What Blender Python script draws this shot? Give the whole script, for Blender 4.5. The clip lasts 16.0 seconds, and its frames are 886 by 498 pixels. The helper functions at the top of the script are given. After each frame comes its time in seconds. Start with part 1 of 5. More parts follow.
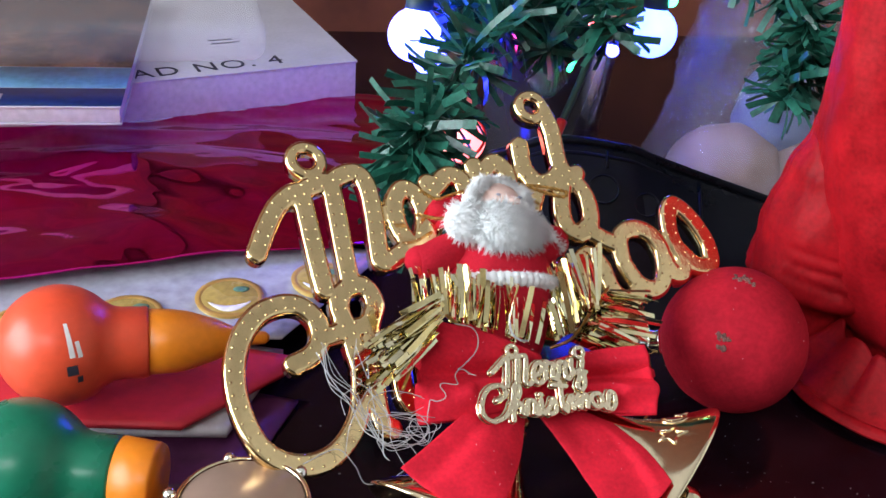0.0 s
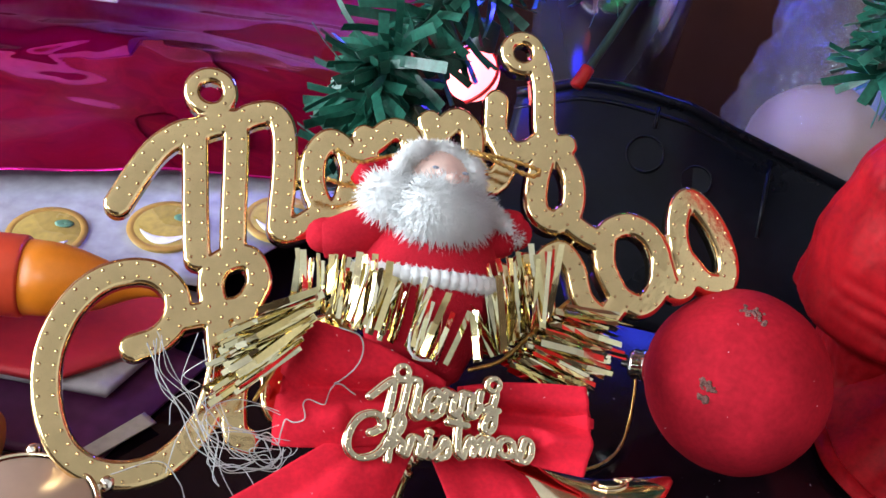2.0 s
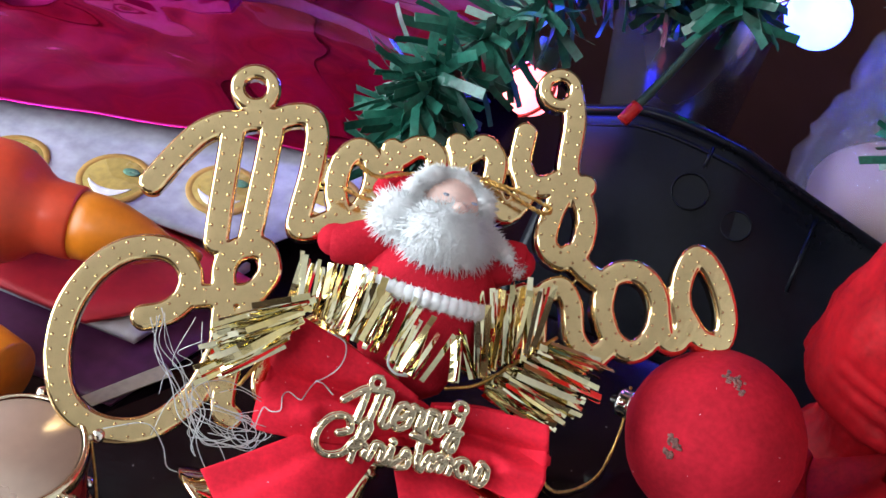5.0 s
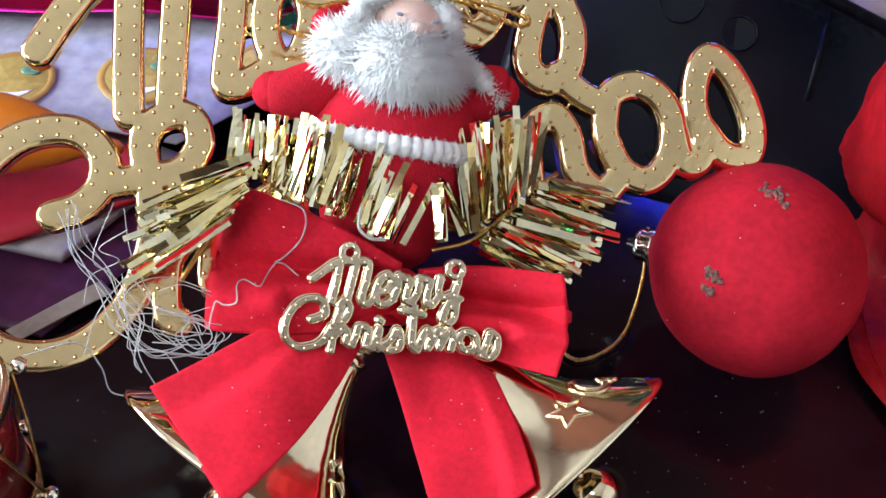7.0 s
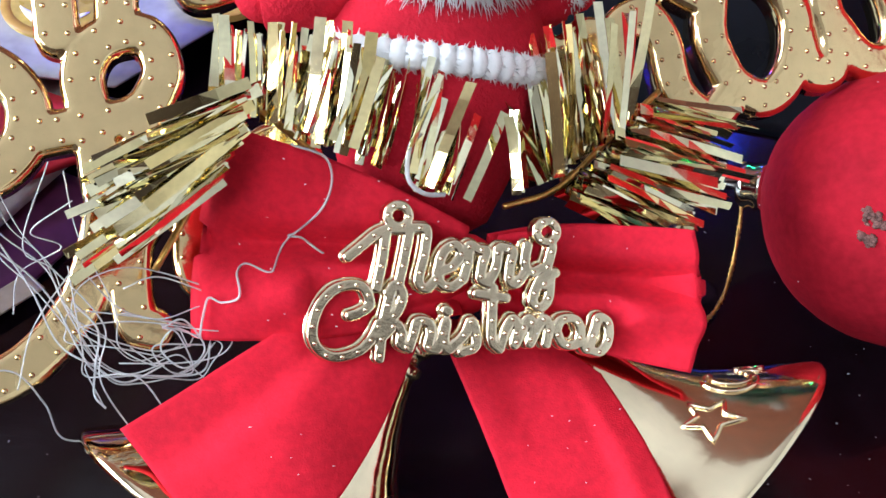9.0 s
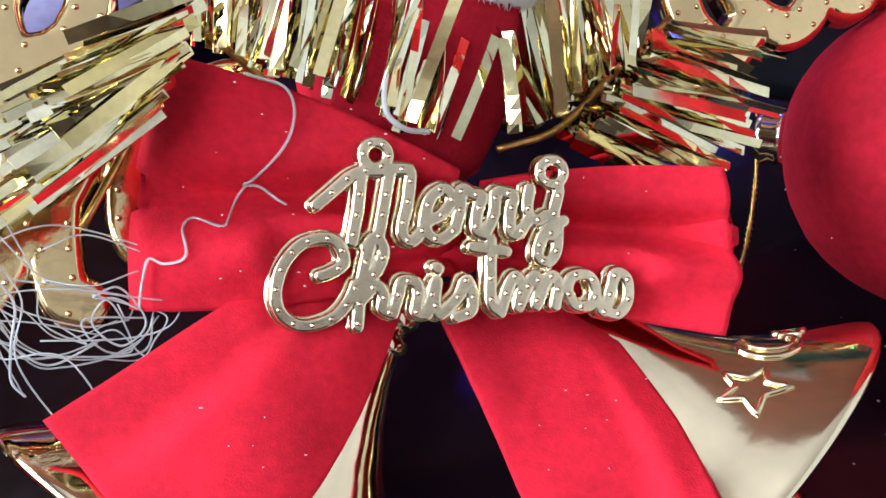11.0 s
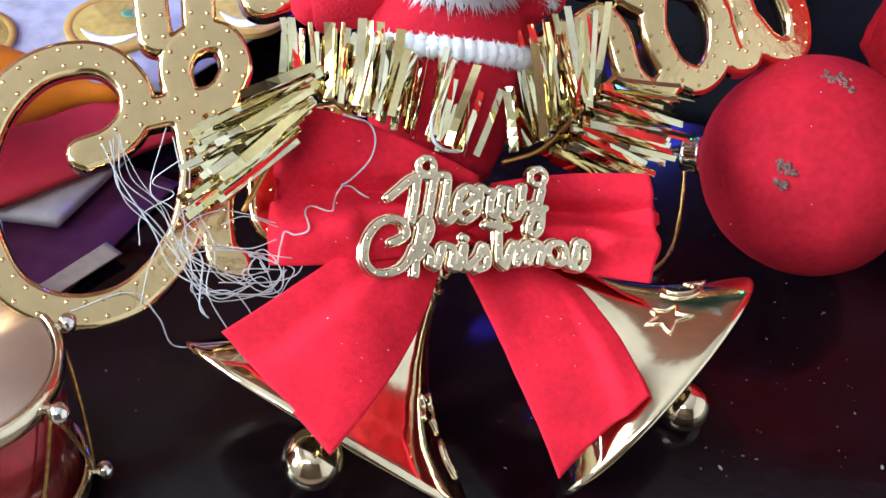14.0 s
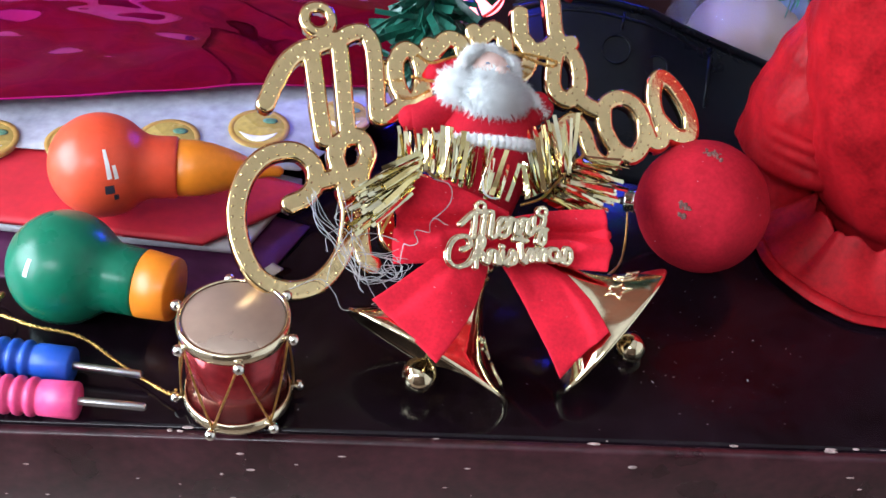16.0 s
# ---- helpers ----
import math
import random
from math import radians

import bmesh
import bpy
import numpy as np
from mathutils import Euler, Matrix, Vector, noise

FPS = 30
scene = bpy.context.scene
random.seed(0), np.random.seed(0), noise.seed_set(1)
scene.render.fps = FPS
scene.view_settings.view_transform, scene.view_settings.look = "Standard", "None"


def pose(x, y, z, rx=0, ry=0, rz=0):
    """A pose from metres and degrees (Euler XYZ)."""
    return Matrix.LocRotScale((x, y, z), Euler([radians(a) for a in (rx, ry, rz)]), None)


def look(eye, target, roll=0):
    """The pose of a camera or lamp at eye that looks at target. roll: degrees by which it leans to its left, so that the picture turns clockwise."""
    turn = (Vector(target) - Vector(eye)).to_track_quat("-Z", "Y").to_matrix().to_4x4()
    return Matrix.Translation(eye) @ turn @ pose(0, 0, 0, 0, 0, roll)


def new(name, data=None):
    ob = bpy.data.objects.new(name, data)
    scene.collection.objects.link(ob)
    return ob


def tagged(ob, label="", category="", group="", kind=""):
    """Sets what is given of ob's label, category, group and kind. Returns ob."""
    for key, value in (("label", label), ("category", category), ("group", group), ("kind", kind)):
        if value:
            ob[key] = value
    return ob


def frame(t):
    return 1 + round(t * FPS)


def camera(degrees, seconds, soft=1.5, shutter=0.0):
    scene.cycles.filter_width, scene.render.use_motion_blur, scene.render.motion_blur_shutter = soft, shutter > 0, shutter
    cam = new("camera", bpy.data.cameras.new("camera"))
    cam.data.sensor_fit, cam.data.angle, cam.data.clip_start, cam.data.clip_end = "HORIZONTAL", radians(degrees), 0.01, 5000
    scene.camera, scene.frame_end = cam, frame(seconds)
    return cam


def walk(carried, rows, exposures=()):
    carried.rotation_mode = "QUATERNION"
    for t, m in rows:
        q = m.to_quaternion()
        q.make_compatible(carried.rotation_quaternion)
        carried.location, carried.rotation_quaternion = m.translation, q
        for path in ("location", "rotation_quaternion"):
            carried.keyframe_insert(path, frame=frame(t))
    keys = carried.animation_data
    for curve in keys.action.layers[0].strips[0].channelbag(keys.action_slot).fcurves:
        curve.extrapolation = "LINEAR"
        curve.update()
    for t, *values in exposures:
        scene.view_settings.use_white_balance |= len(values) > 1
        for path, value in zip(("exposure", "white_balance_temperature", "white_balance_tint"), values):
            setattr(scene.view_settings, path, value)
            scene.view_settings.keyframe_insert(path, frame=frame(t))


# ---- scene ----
cam = camera(42.9, 16.0)
PATH = [
    (0, (0.0091, -0.0126, 0.1913), (0.0374, 1.7324, -0.7856), 4.09),
    (0.5, (0.0366, 0.0106, 0.1805), (-0.0715, 1.7224, -0.8482), 4.32),
    (1, (0.0615, 0.0438, 0.1751), (-0.1881, 1.6830, -0.9434), 4.62),
    (1.5, (0.0643, 0.0599, 0.1796), (-0.2239, 1.6553, -0.9915), 4.71),
    (2, (0.0622, 0.0561, 0.1870), (-0.2261, 1.6289, -1.0144), 6.22),
    (2.5, (0.0641, 0.0520, 0.1883), (-0.2494, 1.6112, -1.0244), 7.73),
    (3, (0.0770, 0.0646, 0.1953), (-0.3014, 1.5631, -1.0740), 9.47),
    (3.2, (0.0746, 0.0665, 0.1990), (-0.3102, 1.5566, -1.0783), 10.36),
    (5.3, (0.0891, 0.0676, 0.2124), (-0.4058, 1.4588, -1.1365), 9.95),
    (5.5, (0.0915, 0.0680, 0.2093), (-0.4048, 1.4368, -1.1618), 9.75),
    (6, (0.0926, 0.0702, 0.2015), (-0.3906, 1.4148, -1.1980), 9.59),
    (6.5, (0.0900, 0.0762, 0.1906), (-0.3670, 1.4235, -1.2150), 7.52),
    (7, (0.0798, 0.0867, 0.1734), (-0.3150, 1.4422, -1.2432), 3.84),
    (7.5, (0.0683, 0.0951, 0.1578), (-0.2802, 1.4494, -1.2721), 4.03),
    (8, (0.0566, 0.1060, 0.1421), (-0.2416, 1.4644, -1.2952), 4.48),
    (8.5, (0.0537, 0.1106, 0.1343), (-0.1985, 1.4589, -1.3212), 5.14),
    (8.7, (0.0523, 0.1136, 0.1352), (-0.1875, 1.4553, -1.3284), 5.24),
    (10.8, (0.0465, 0.1279, 0.1123), (-0.1565, 1.5271, -1.3023), 4.53),
    (11, (0.0476, 0.1259, 0.1131), (-0.1374, 1.5213, -1.3077), 5.00),
    (11.5, (0.0504, 0.1178, 0.1210), (-0.1243, 1.4958, -1.3180), 5.47),
    (12, (0.0506, 0.1086, 0.1303), (-0.1223, 1.5026, -1.2933), 5.21),
    (12.5, (0.0495, 0.1058, 0.1294), (-0.1446, 1.5189, -1.2726), 4.72),
    (13, (0.0485, 0.1040, 0.1312), (-0.1264, 1.5010, -1.2893), 5.16),
    (13.5, (0.0473, 0.0961, 0.1397), (-0.1262, 1.5011, -1.2731), 5.37),
    (14, (0.0479, 0.0785, 0.1520), (-0.1114, 1.4967, -1.2492), 5.71),
    (14.5, (0.0481, 0.0615, 0.1671), (-0.0974, 1.4930, -1.2220), 5.92),
    (15, (0.0460, 0.0455, 0.1824), (-0.0960, 1.5065, -1.1760), 5.91),
    (15.5, (0.0448, 0.0182, 0.2017), (-0.0966, 1.4977, -1.1366), 5.79),
    (16, (0.0394, -0.0309, 0.2270), (-0.0780, 1.4919, -1.0643), 5.73),
]
walk(cam, [(t, look(eye, target, roll)) for t, eye, target, roll in PATH],
     exposures=[(0, -0.25, 6500, 10), (1.0, 0.0, 6500, 10), (3.2, -0.08, 6350, 10), (6.0, 0.02, 6300, 10), (8.7, 0.16, 6000, 10), (10.8, 0.18, 6000, 10), (13.0, 0.32, 5950, 9), (15.0, 0.18, 5900, 8), (16.0, 0.1, 6000, 9)])

# ---- light ----
world = bpy.data.worlds.new("world")
scene.world = world
world.use_nodes = True
sky = world.node_tree.nodes.new("ShaderNodeTexSky")
sky.sky_type, sky.sun_disc = "NISHITA", False
sky.sun_elevation, sky.sun_rotation = radians(40), radians(250)
world.node_tree.links.new(sky.outputs[0], world.node_tree.nodes["Background"].inputs[0])
world.node_tree.nodes["Background"].inputs[1].default_value = 0.1


def area_lamp(name, m, sx, sy, watts, colour):
    d = bpy.data.lights.new(name, "AREA")
    d.shape, d.size, d.size_y, d.energy, d.color = "RECTANGLE", sx, sy, watts, colour
    ob = new(name, d)
    ob.matrix_world = m
    return ob


# the table and the room share one turn, about the middle of the table's front edge
ROOM = pose(0.029, 0.162, 0, 0, 0, 9.3)
area_lamp("window_light", ROOM @ look((-1.17, -0.24, 0.52), (0.6, -0.05, 0.1)), 1.12, 0.86, 44, (0.80, 0.92, 1.0))
# added overhead fill, no known lamp: brightens the room and the bow's front
area_lamp("overhead_fill_light", ROOM @ look((-0.7, -1.45, 1.46), (-0.7, -1.45, 0.0)), 0.9, 0.3, 18, (0.95, 0.97, 1.0))

# ---- materials ----


def mat(name, colour, rough=0.5, metal=0.0, vary=0.12, scale=40.0, bump=0.0, bump_scale=300.0, coat=0.0, sheen=0.0,
        transmission=0.0, alpha=1.0, emit=None, strength=0.0, rough_vary=0.1, colour2=None, ior=1.45, sss=0.0):
    """A principled material with a two-scale change of colour and gloss, in object space."""
    m = bpy.data.materials.new(name)
    m.use_nodes = True
    nt = m.node_tree
    b = nt.nodes["Principled BSDF"]
    co = nt.nodes.new("ShaderNodeTexCoord")
    n1, n2 = nt.nodes.new("ShaderNodeTexNoise"), nt.nodes.new("ShaderNodeTexNoise")
    n1.inputs["Scale"].default_value, n2.inputs["Scale"].default_value = scale, scale * 9
    n1.inputs["Detail"].default_value = 4
    add = nt.nodes.new("ShaderNodeMath")
    add.operation = "MULTIPLY_ADD"
    add.inputs[1].default_value = 0.35
    for n in (n1, n2):
        nt.links.new(co.outputs["Object"], n.inputs["Vector"])
    nt.links.new(n2.outputs["Fac"], add.inputs[0])
    half = nt.nodes.new("ShaderNodeMath")
    half.operation = "MULTIPLY"
    half.inputs[1].default_value = 0.65
    nt.links.new(n1.outputs["Fac"], half.inputs[0])
    nt.links.new(half.outputs[0], add.inputs[2])
    ramp = nt.nodes.new("ShaderNodeValToRGB")
    lo = [max(0, c * (1 - 2 * vary)) for c in colour]
    hi = colour2 or [min(1, c * (1 + 1.5 * vary)) for c in colour]
    ramp.color_ramp.elements[0].position, ramp.color_ramp.elements[1].position = 0.32, 0.68
    ramp.color_ramp.elements[0].color, ramp.color_ramp.elements[1].color = (*lo, 1), (*hi, 1)
    nt.links.new(add.outputs[0], ramp.inputs[0])
    nt.links.new(ramp.outputs[0], b.inputs["Base Color"])
    rr = nt.nodes.new("ShaderNodeMapRange")
    rr.inputs["From Min"].default_value, rr.inputs["From Max"].default_value = 0.3, 0.7
    rr.inputs["To Min"].default_value, rr.inputs["To Max"].default_value = max(0.02, rough * (1 - rough_vary)), min(1, rough * (1 + rough_vary))
    nt.links.new(n1.outputs["Fac"], rr.inputs["Value"])
    nt.links.new(rr.outputs[0], b.inputs["Roughness"])
    b.inputs["Metallic"].default_value = metal
    b.inputs["IOR"].default_value = ior
    b.inputs["Coat Weight"].default_value = coat
    b.inputs["Coat Roughness"].default_value = 0.08
    b.inputs["Sheen Weight"].default_value = sheen
    b.inputs["Sheen Roughness"].default_value = 0.4
    b.inputs["Transmission Weight"].default_value = transmission
    b.inputs["Alpha"].default_value = alpha
    b.inputs["Subsurface Weight"].default_value = sss
    b.inputs["Subsurface Scale"].default_value = 0.003
    b.inputs["Subsurface Radius"].default_value = (1.0, 0.9, 0.9)
    if sheen:
        b.inputs["Sheen Tint"].default_value = (*hi, 1)
    if emit:
        b.inputs["Emission Color"].default_value = (*emit, 1)
        b.inputs["Emission Strength"].default_value = strength
    if bump:
        n3 = nt.nodes.new("ShaderNodeTexNoise")
        n3.inputs["Scale"].default_value = bump_scale
        n3.inputs["Detail"].default_value = 3
        nt.links.new(co.outputs["Object"], n3.inputs["Vector"])
        bp = nt.nodes.new("ShaderNodeBump")
        bp.inputs["Strength"].default_value, bp.inputs["Distance"].default_value = bump, 0.001
        nt.links.new(n3.outputs["Fac"], bp.inputs["Height"])
        nt.links.new(bp.outputs[0], b.inputs["Normal"])
    return m


GOLD = mat("gold_plating", (0.84, 0.635, 0.325), 0.12, 1.0, 0.05, 60, bump=0.05, bump_scale=500, rough_vary=0.3)
GOLD_SMALL = mat("pale_gold_plating", (0.88, 0.75, 0.52), 0.17, 1.0, 0.05, 60, bump=0.05, bump_scale=600, rough_vary=0.3)
GOLD_BELL = mat("bell_gold_plating", (0.86, 0.72, 0.48), 0.09, 1.0, 0.06, 50, bump=0.04, bump_scale=250, rough_vary=0.4)
CHROME = mat("silver_plating", (0.86, 0.82, 0.74), 0.1, 1.0, 0.05, 60)
TINSEL = mat("gold_tinsel_film", (0.90, 0.84, 0.62), 0.08, 1.0, 0.1, 150, rough_vary=0.4)
# a random tint per strip paints in the differing reflections of the strips
tinsel_nodes = TINSEL.node_tree
info, tone, mul = tinsel_nodes.nodes.new("ShaderNodeObjectInfo"), tinsel_nodes.nodes.new("ShaderNodeValToRGB"), tinsel_nodes.nodes.new("ShaderNodeMix")
mul.data_type, mul.blend_type = "RGBA", "MULTIPLY"
mul.inputs["Factor"].default_value = 1.0
for at, col in ((0.0, (0.70, 0.62, 0.42)), (0.35, (0.96, 0.94, 0.78)), (0.7, (1.0, 1.0, 1.0)), (1.0, (0.95, 0.80, 0.46))):
    e = tone.color_ramp.elements.new(at) if at not in (0.0, 1.0) else tone.color_ramp.elements[0 if at == 0.0 else -1]
    e.color = (*col, 1)
base = tinsel_nodes.nodes["Principled BSDF"].inputs["Base Color"]
tinsel_nodes.links.new(base.links[0].from_socket, mul.inputs["A"])
tinsel_nodes.links.new(info.outputs["Random"], tone.inputs[0])
tinsel_nodes.links.new(tone.outputs[0], mul.inputs["B"])
tinsel_nodes.links.new(mul.outputs["Result"], base)
THREAD_GOLD = mat("gold_thread", (0.62, 0.36, 0.10), 0.3, 0.9, 0.3, 900)
VELVET = mat("red_flock", (0.60, 0.012, 0.028), 0.85, 0, 0.12, 120, bump=0.25, bump_scale=2500, sheen=0.12, ior=1.2)
RIBBON = mat("red_velvet_ribbon", (0.66, 0.016, 0.036), 0.85, 0, 0.13, 120, bump=0.16, bump_scale=4200, sheen=0.16, ior=1.2)
BALL_RED = mat("dusty_red_flock", (0.44, 0.012, 0.026), 0.85, 0, 0.16, 90, bump=0.10, bump_scale=4500, sheen=0.03, ior=1.2)
DUST = mat("grey_worn_foam", (0.22, 0.10, 0.085), 0.95, 0, 0.35, 700, bump=0.6, bump_scale=1500)
CLOTH = mat("red_satin_velvet", (0.36, 0.007, 0.012), 0.44, 0, 0.22, 90, bump=0.2, bump_scale=3600, sheen=0.12, ior=1.2)
FELT = mat("santa_red_felt", (0.50, 0.014, 0.03), 0.9, 0, 0.1, 150, bump=0.3, bump_scale=2200, sheen=0.1, ior=1.2)
FLUFF = mat("white_fluff", (0.98, 0.98, 0.98), 0.95, 0, 0.01, 300, sheen=1.0, sss=0.2)
SKIN = mat("pink_plastic", (0.86, 0.60, 0.52), 0.35, 0, 0.06, 120, sss=0.1)
EYES = mat("painted_blue_grey", (0.30, 0.33, 0.42), 0.5)
NYLON = mat("clear_nylon", (0.94, 0.94, 0.97), 0.2, 0, 0.05, 300, transmission=0.6)
TABLE = mat("dark_lacquered_wood", (0.007, 0.003, 0.0055), 0.16, 0, 0.4, 25, bump=0.03, bump_scale=400, rough_vary=0.5, ior=1.36)
EDGE = mat("worn_maroon_lacquer", (0.040, 0.010, 0.014), 0.33, 0, 0.4, 35, bump=0.06, bump_scale=300, coat=0.3, rough_vary=0.4)
CHIP = mat("bare_chipped_spot", (0.42, 0.30, 0.28), 0.7, 0, 0.3, 600)
SPECK = mat("pale_dust", (0.22, 0.20, 0.21), 0.9, 0, 0.3, 600)
WALL = mat("brown_panelling", (0.16, 0.045, 0.025), 0.5, 0, 0.25, 8, bump=0.1, bump_scale=60)
PLASTER = mat("cream_plaster", (0.82, 0.81, 0.80), 0.9, 0, 0.05, 5, bump=0.1, bump_scale=50)
DARK_BACKING = mat("dark_reflected_backing", (0.10, 0.07, 0.06), 0.9, 0, 0.3, 6)
LINT = mat("pale_lint", (0.75, 0.70, 0.70), 0.9)
FLOOR = mat("brown_floor_tile", (0.24, 0.19, 0.16), 0.5, 0, 0.15, 6)
# the red in the foil's colour blend is painted-in reflection of the red cloth
FOIL = mat("magenta_foil", (0.86, 0.016, 0.07), 0.05, 1.0, 0.16, 11, rough_vary=0.5, colour2=(0.60, 0.022, 0.34))
PAPER = mat("white_paper", (0.52, 0.50, 0.54), 0.8, 0, 0.05, 60, bump=0.05, bump_scale=500)
SHEET = mat("glossy_sticker_paper", (0.42, 0.41, 0.48), 0.25, 0, 0.2, 30, bump=0.25, bump_scale=90, coat=0.5)
PAPER_RED = mat("red_paper", (0.55, 0.02, 0.035), 0.55, 0, 0.1, 40)
CARD_TAN = mat("tan_card", (0.30, 0.24, 0.17), 0.6, 0, 0.15, 60)
PAPER_PURPLE = mat("dark_purple_sheet", (0.085, 0.018, 0.06), 0.35, 0, 0.25, 30)
STICKER = mat("yellow_printed_disc", (0.48, 0.33, 0.09), 0.28, 0, 0.2, 60, coat=0.3)
STICKER_RIM = mat("orange_brown_print", (0.44, 0.24, 0.06), 0.4, 0, 0.1, 60)
BLUE_PRINT = mat("navy_print", (0.02, 0.06, 0.22), 0.4, 0, 0.2, 40, coat=0.3)
SKY_PRINT = mat("light_blue_print", (0.18, 0.42, 0.55), 0.4, 0, 0.2, 40, coat=0.3)
WOOD_PRINT = mat("brown_print", (0.10, 0.05, 0.03), 0.4, 0, 0.5, 60, coat=0.3, colour2=(0.35, 0.16, 0.08))
INK = mat("dark_ink", (0.03, 0.03, 0.05), 0.6)
OVAL_PRINT = mat("green_print", (0.10, 0.22, 0.14), 0.35, 0, 0.3, 300, coat=0.3)
INK_WHITE = mat("white_ink", (0.85, 0.8, 0.8), 0.6)
PAGES = mat("page_edges", (0.55, 0.52, 0.55), 0.85, 0, 0.08, 400)
CLEAR = mat("clear_plastic", (0.95, 0.95, 0.97), 0.06, 0, 0.02, 60, transmission=0.97, bump=0.1, bump_scale=60)
BOX_FILM = mat("clear_box_plastic", (0.80, 0.80, 0.84), 0.08, 0, 0.02, 60, alpha=0.13, bump=0.15, bump_scale=60)
FILM = mat("thin_clear_film", (0.85, 0.83, 0.90), 0.06, 0, 0.02, 60, alpha=0.11, bump=0.9, bump_scale=110)
ORANGE_BULB = mat("orange_red_plastic", (0.80, 0.085, 0.035), 0.32, 0, 0.05, 60, sss=0.05)
GREEN_BULB = mat("green_plastic", (0.009, 0.16, 0.085), 0.28, 0, 0.08, 60, sss=0.03)
CAP_ORANGE = mat("orange_plastic_cap", (0.72, 0.20, 0.012), 0.35, 0, 0.06, 60)
BLUE_PLUG = mat("blue_plastic", (0.02, 0.09, 0.50), 0.4, 0, 0.08, 80)
PINK_PLUG = mat("pink_plastic_plug", (0.80, 0.07, 0.22), 0.4, 0, 0.08, 80)
STEEL = mat("steel_pin", (0.65, 0.63, 0.62), 0.3, 1.0, 0.1, 200)
DRUM_RED = mat("dark_red_foil", (0.34, 0.02, 0.025), 0.22, 0.6, 0.2, 60, coat=0.4)
DRUM_SKIN = mat("drum_skin_film", (0.50, 0.36, 0.28), 0.28, 0.55, 0.06, 30, coat=0.3)
LEAF = mat("green_pvc_needle", (0.010, 0.085, 0.062), 0.38, 0, 0.35, 90, coat=0.2, colour2=(0.02, 0.15, 0.10))
WIRE_G = mat("dark_green_wire", (0.01, 0.035, 0.03), 0.5)
WIRE_R = mat("red_wire", (0.45, 0.01, 0.01), 0.4)
GREY_TRUNK = mat("grey_trunk_wrap", (0.16, 0.16, 0.18), 0.6, 0, 0.2, 80)
BLACK_PLASTIC = mat("black_plastic", (0.005, 0.006, 0.009), 0.3, 0, 0.2, 50, bump=0.04, bump_scale=700, ior=1.25)
PEACH = mat("peach_plastic", (0.42, 0.27, 0.25), 0.5, 0, 0.06, 60, sss=0.1)
PALE_BLUE = mat("pale_blue_plastic", (0.20, 0.25, 0.50), 0.5, 0, 0.08, 60)
LED_BLUE = mat("blue_white_led_globe", (0.8, 0.85, 0.95), 0.4, emit=(0.02, 0.024, 1.0), strength=75)
LED_CYAN = mat("cyan_white_led_globe", (0.8, 0.9, 0.95), 0.4, emit=(0.04, 0.07, 1.0), strength=20)
LED_ROSE = mat("rose_led_globe", (0.9, 0.5, 0.5), 0.4, emit=(1.0, 0.16, 0.18), strength=5)
LED_GREEN = mat("green_led", (0.2, 0.8, 0.4), 0.4, emit=(0.03, 1.0, 0.30), strength=26)
LED_RED = mat("red_led", (0.8, 0.1, 0.1), 0.4, emit=(1.0, 0.05, 0.08), strength=16)
GLASS = mat("window_glass", (0.9, 0.95, 0.97), 0.03, transmission=0.95)
FRAME = mat("white_frame_paint", (0.75, 0.74, 0.72), 0.5)

# ---- mesh helpers ----


def part(name, bm, material, parent=None, label="", smooth=True):
    """Link a bmesh as one mesh object under a thing (or at top level)."""
    me = bpy.data.meshes.new(name)
    if isinstance(bm, tuple):
        me.from_pydata(*bm)
        me.update()
    else:
        bm.normal_update()
        bm.to_mesh(me)
        bm.free()
    for x in material if isinstance(material, (list, tuple)) else (material,):
        me.materials.append(x)
    if smooth:
        me.shade_smooth()
    ob = new(name, me)
    if parent is not None:
        ob.parent = parent
    return tagged(ob, label)


def thing(name, m, label, category, group="", kind=""):
    ob = new(name)
    ob.matrix_world = m
    ob.empty_display_size = 0.01
    return tagged(ob, label, category, group, kind)


def spline(points, n=8, closed=False):
    """A smooth Catmull-Rom line through points."""
    p = [Vector(a) for a in points]
    if len(p) < 3 and not closed:
        return [p[0].lerp(p[-1], i / n) for i in range(n + 1)]
    q = [p[-1], *p, p[0], p[1]] if closed else [2 * p[0] - p[1], *p, 2 * p[-1] - p[-2]]
    out = []
    for i in range(1, len(q) - 2):
        a, b, c, d = q[i - 1:i + 3]
        for k in range(n):
            t = k / n
            out.append(0.5 * (2 * b + (c - a) * t + (2 * a - 5 * b + 4 * c - d) * t * t + (3 * b - a - 3 * c + d) * t ** 3))
    if not closed:
        out.append(p[-1].copy())
    return out


def lathe(bm, profile, m=Matrix(), seg=32, mat_index=0):
    """Turn a profile of (radius, z) about z."""
    rings = []
    for r, z in profile:
        rings.append([bm.verts.new(m @ Vector((r * math.cos(a), r * math.sin(a), z))) for a in (2 * math.pi * k / seg for k in range(seg))] if r > 1e-7 else [bm.verts.new(m @ Vector((0, 0, z)))])
    for a, b in zip(rings, rings[1:]):
        for k in range(seg):
            j = (k + 1) % seg
            if len(a) > 1 and len(b) > 1:
                f = bm.faces.new((a[k], a[j], b[j], b[k]))
            elif len(a) > 1:
                f = bm.faces.new((a[k], a[j], b[0]))
            elif len(b) > 1:
                f = bm.faces.new((a[0], b[j], b[k]))
            else:
                continue
            f.material_index = mat_index
    return bm


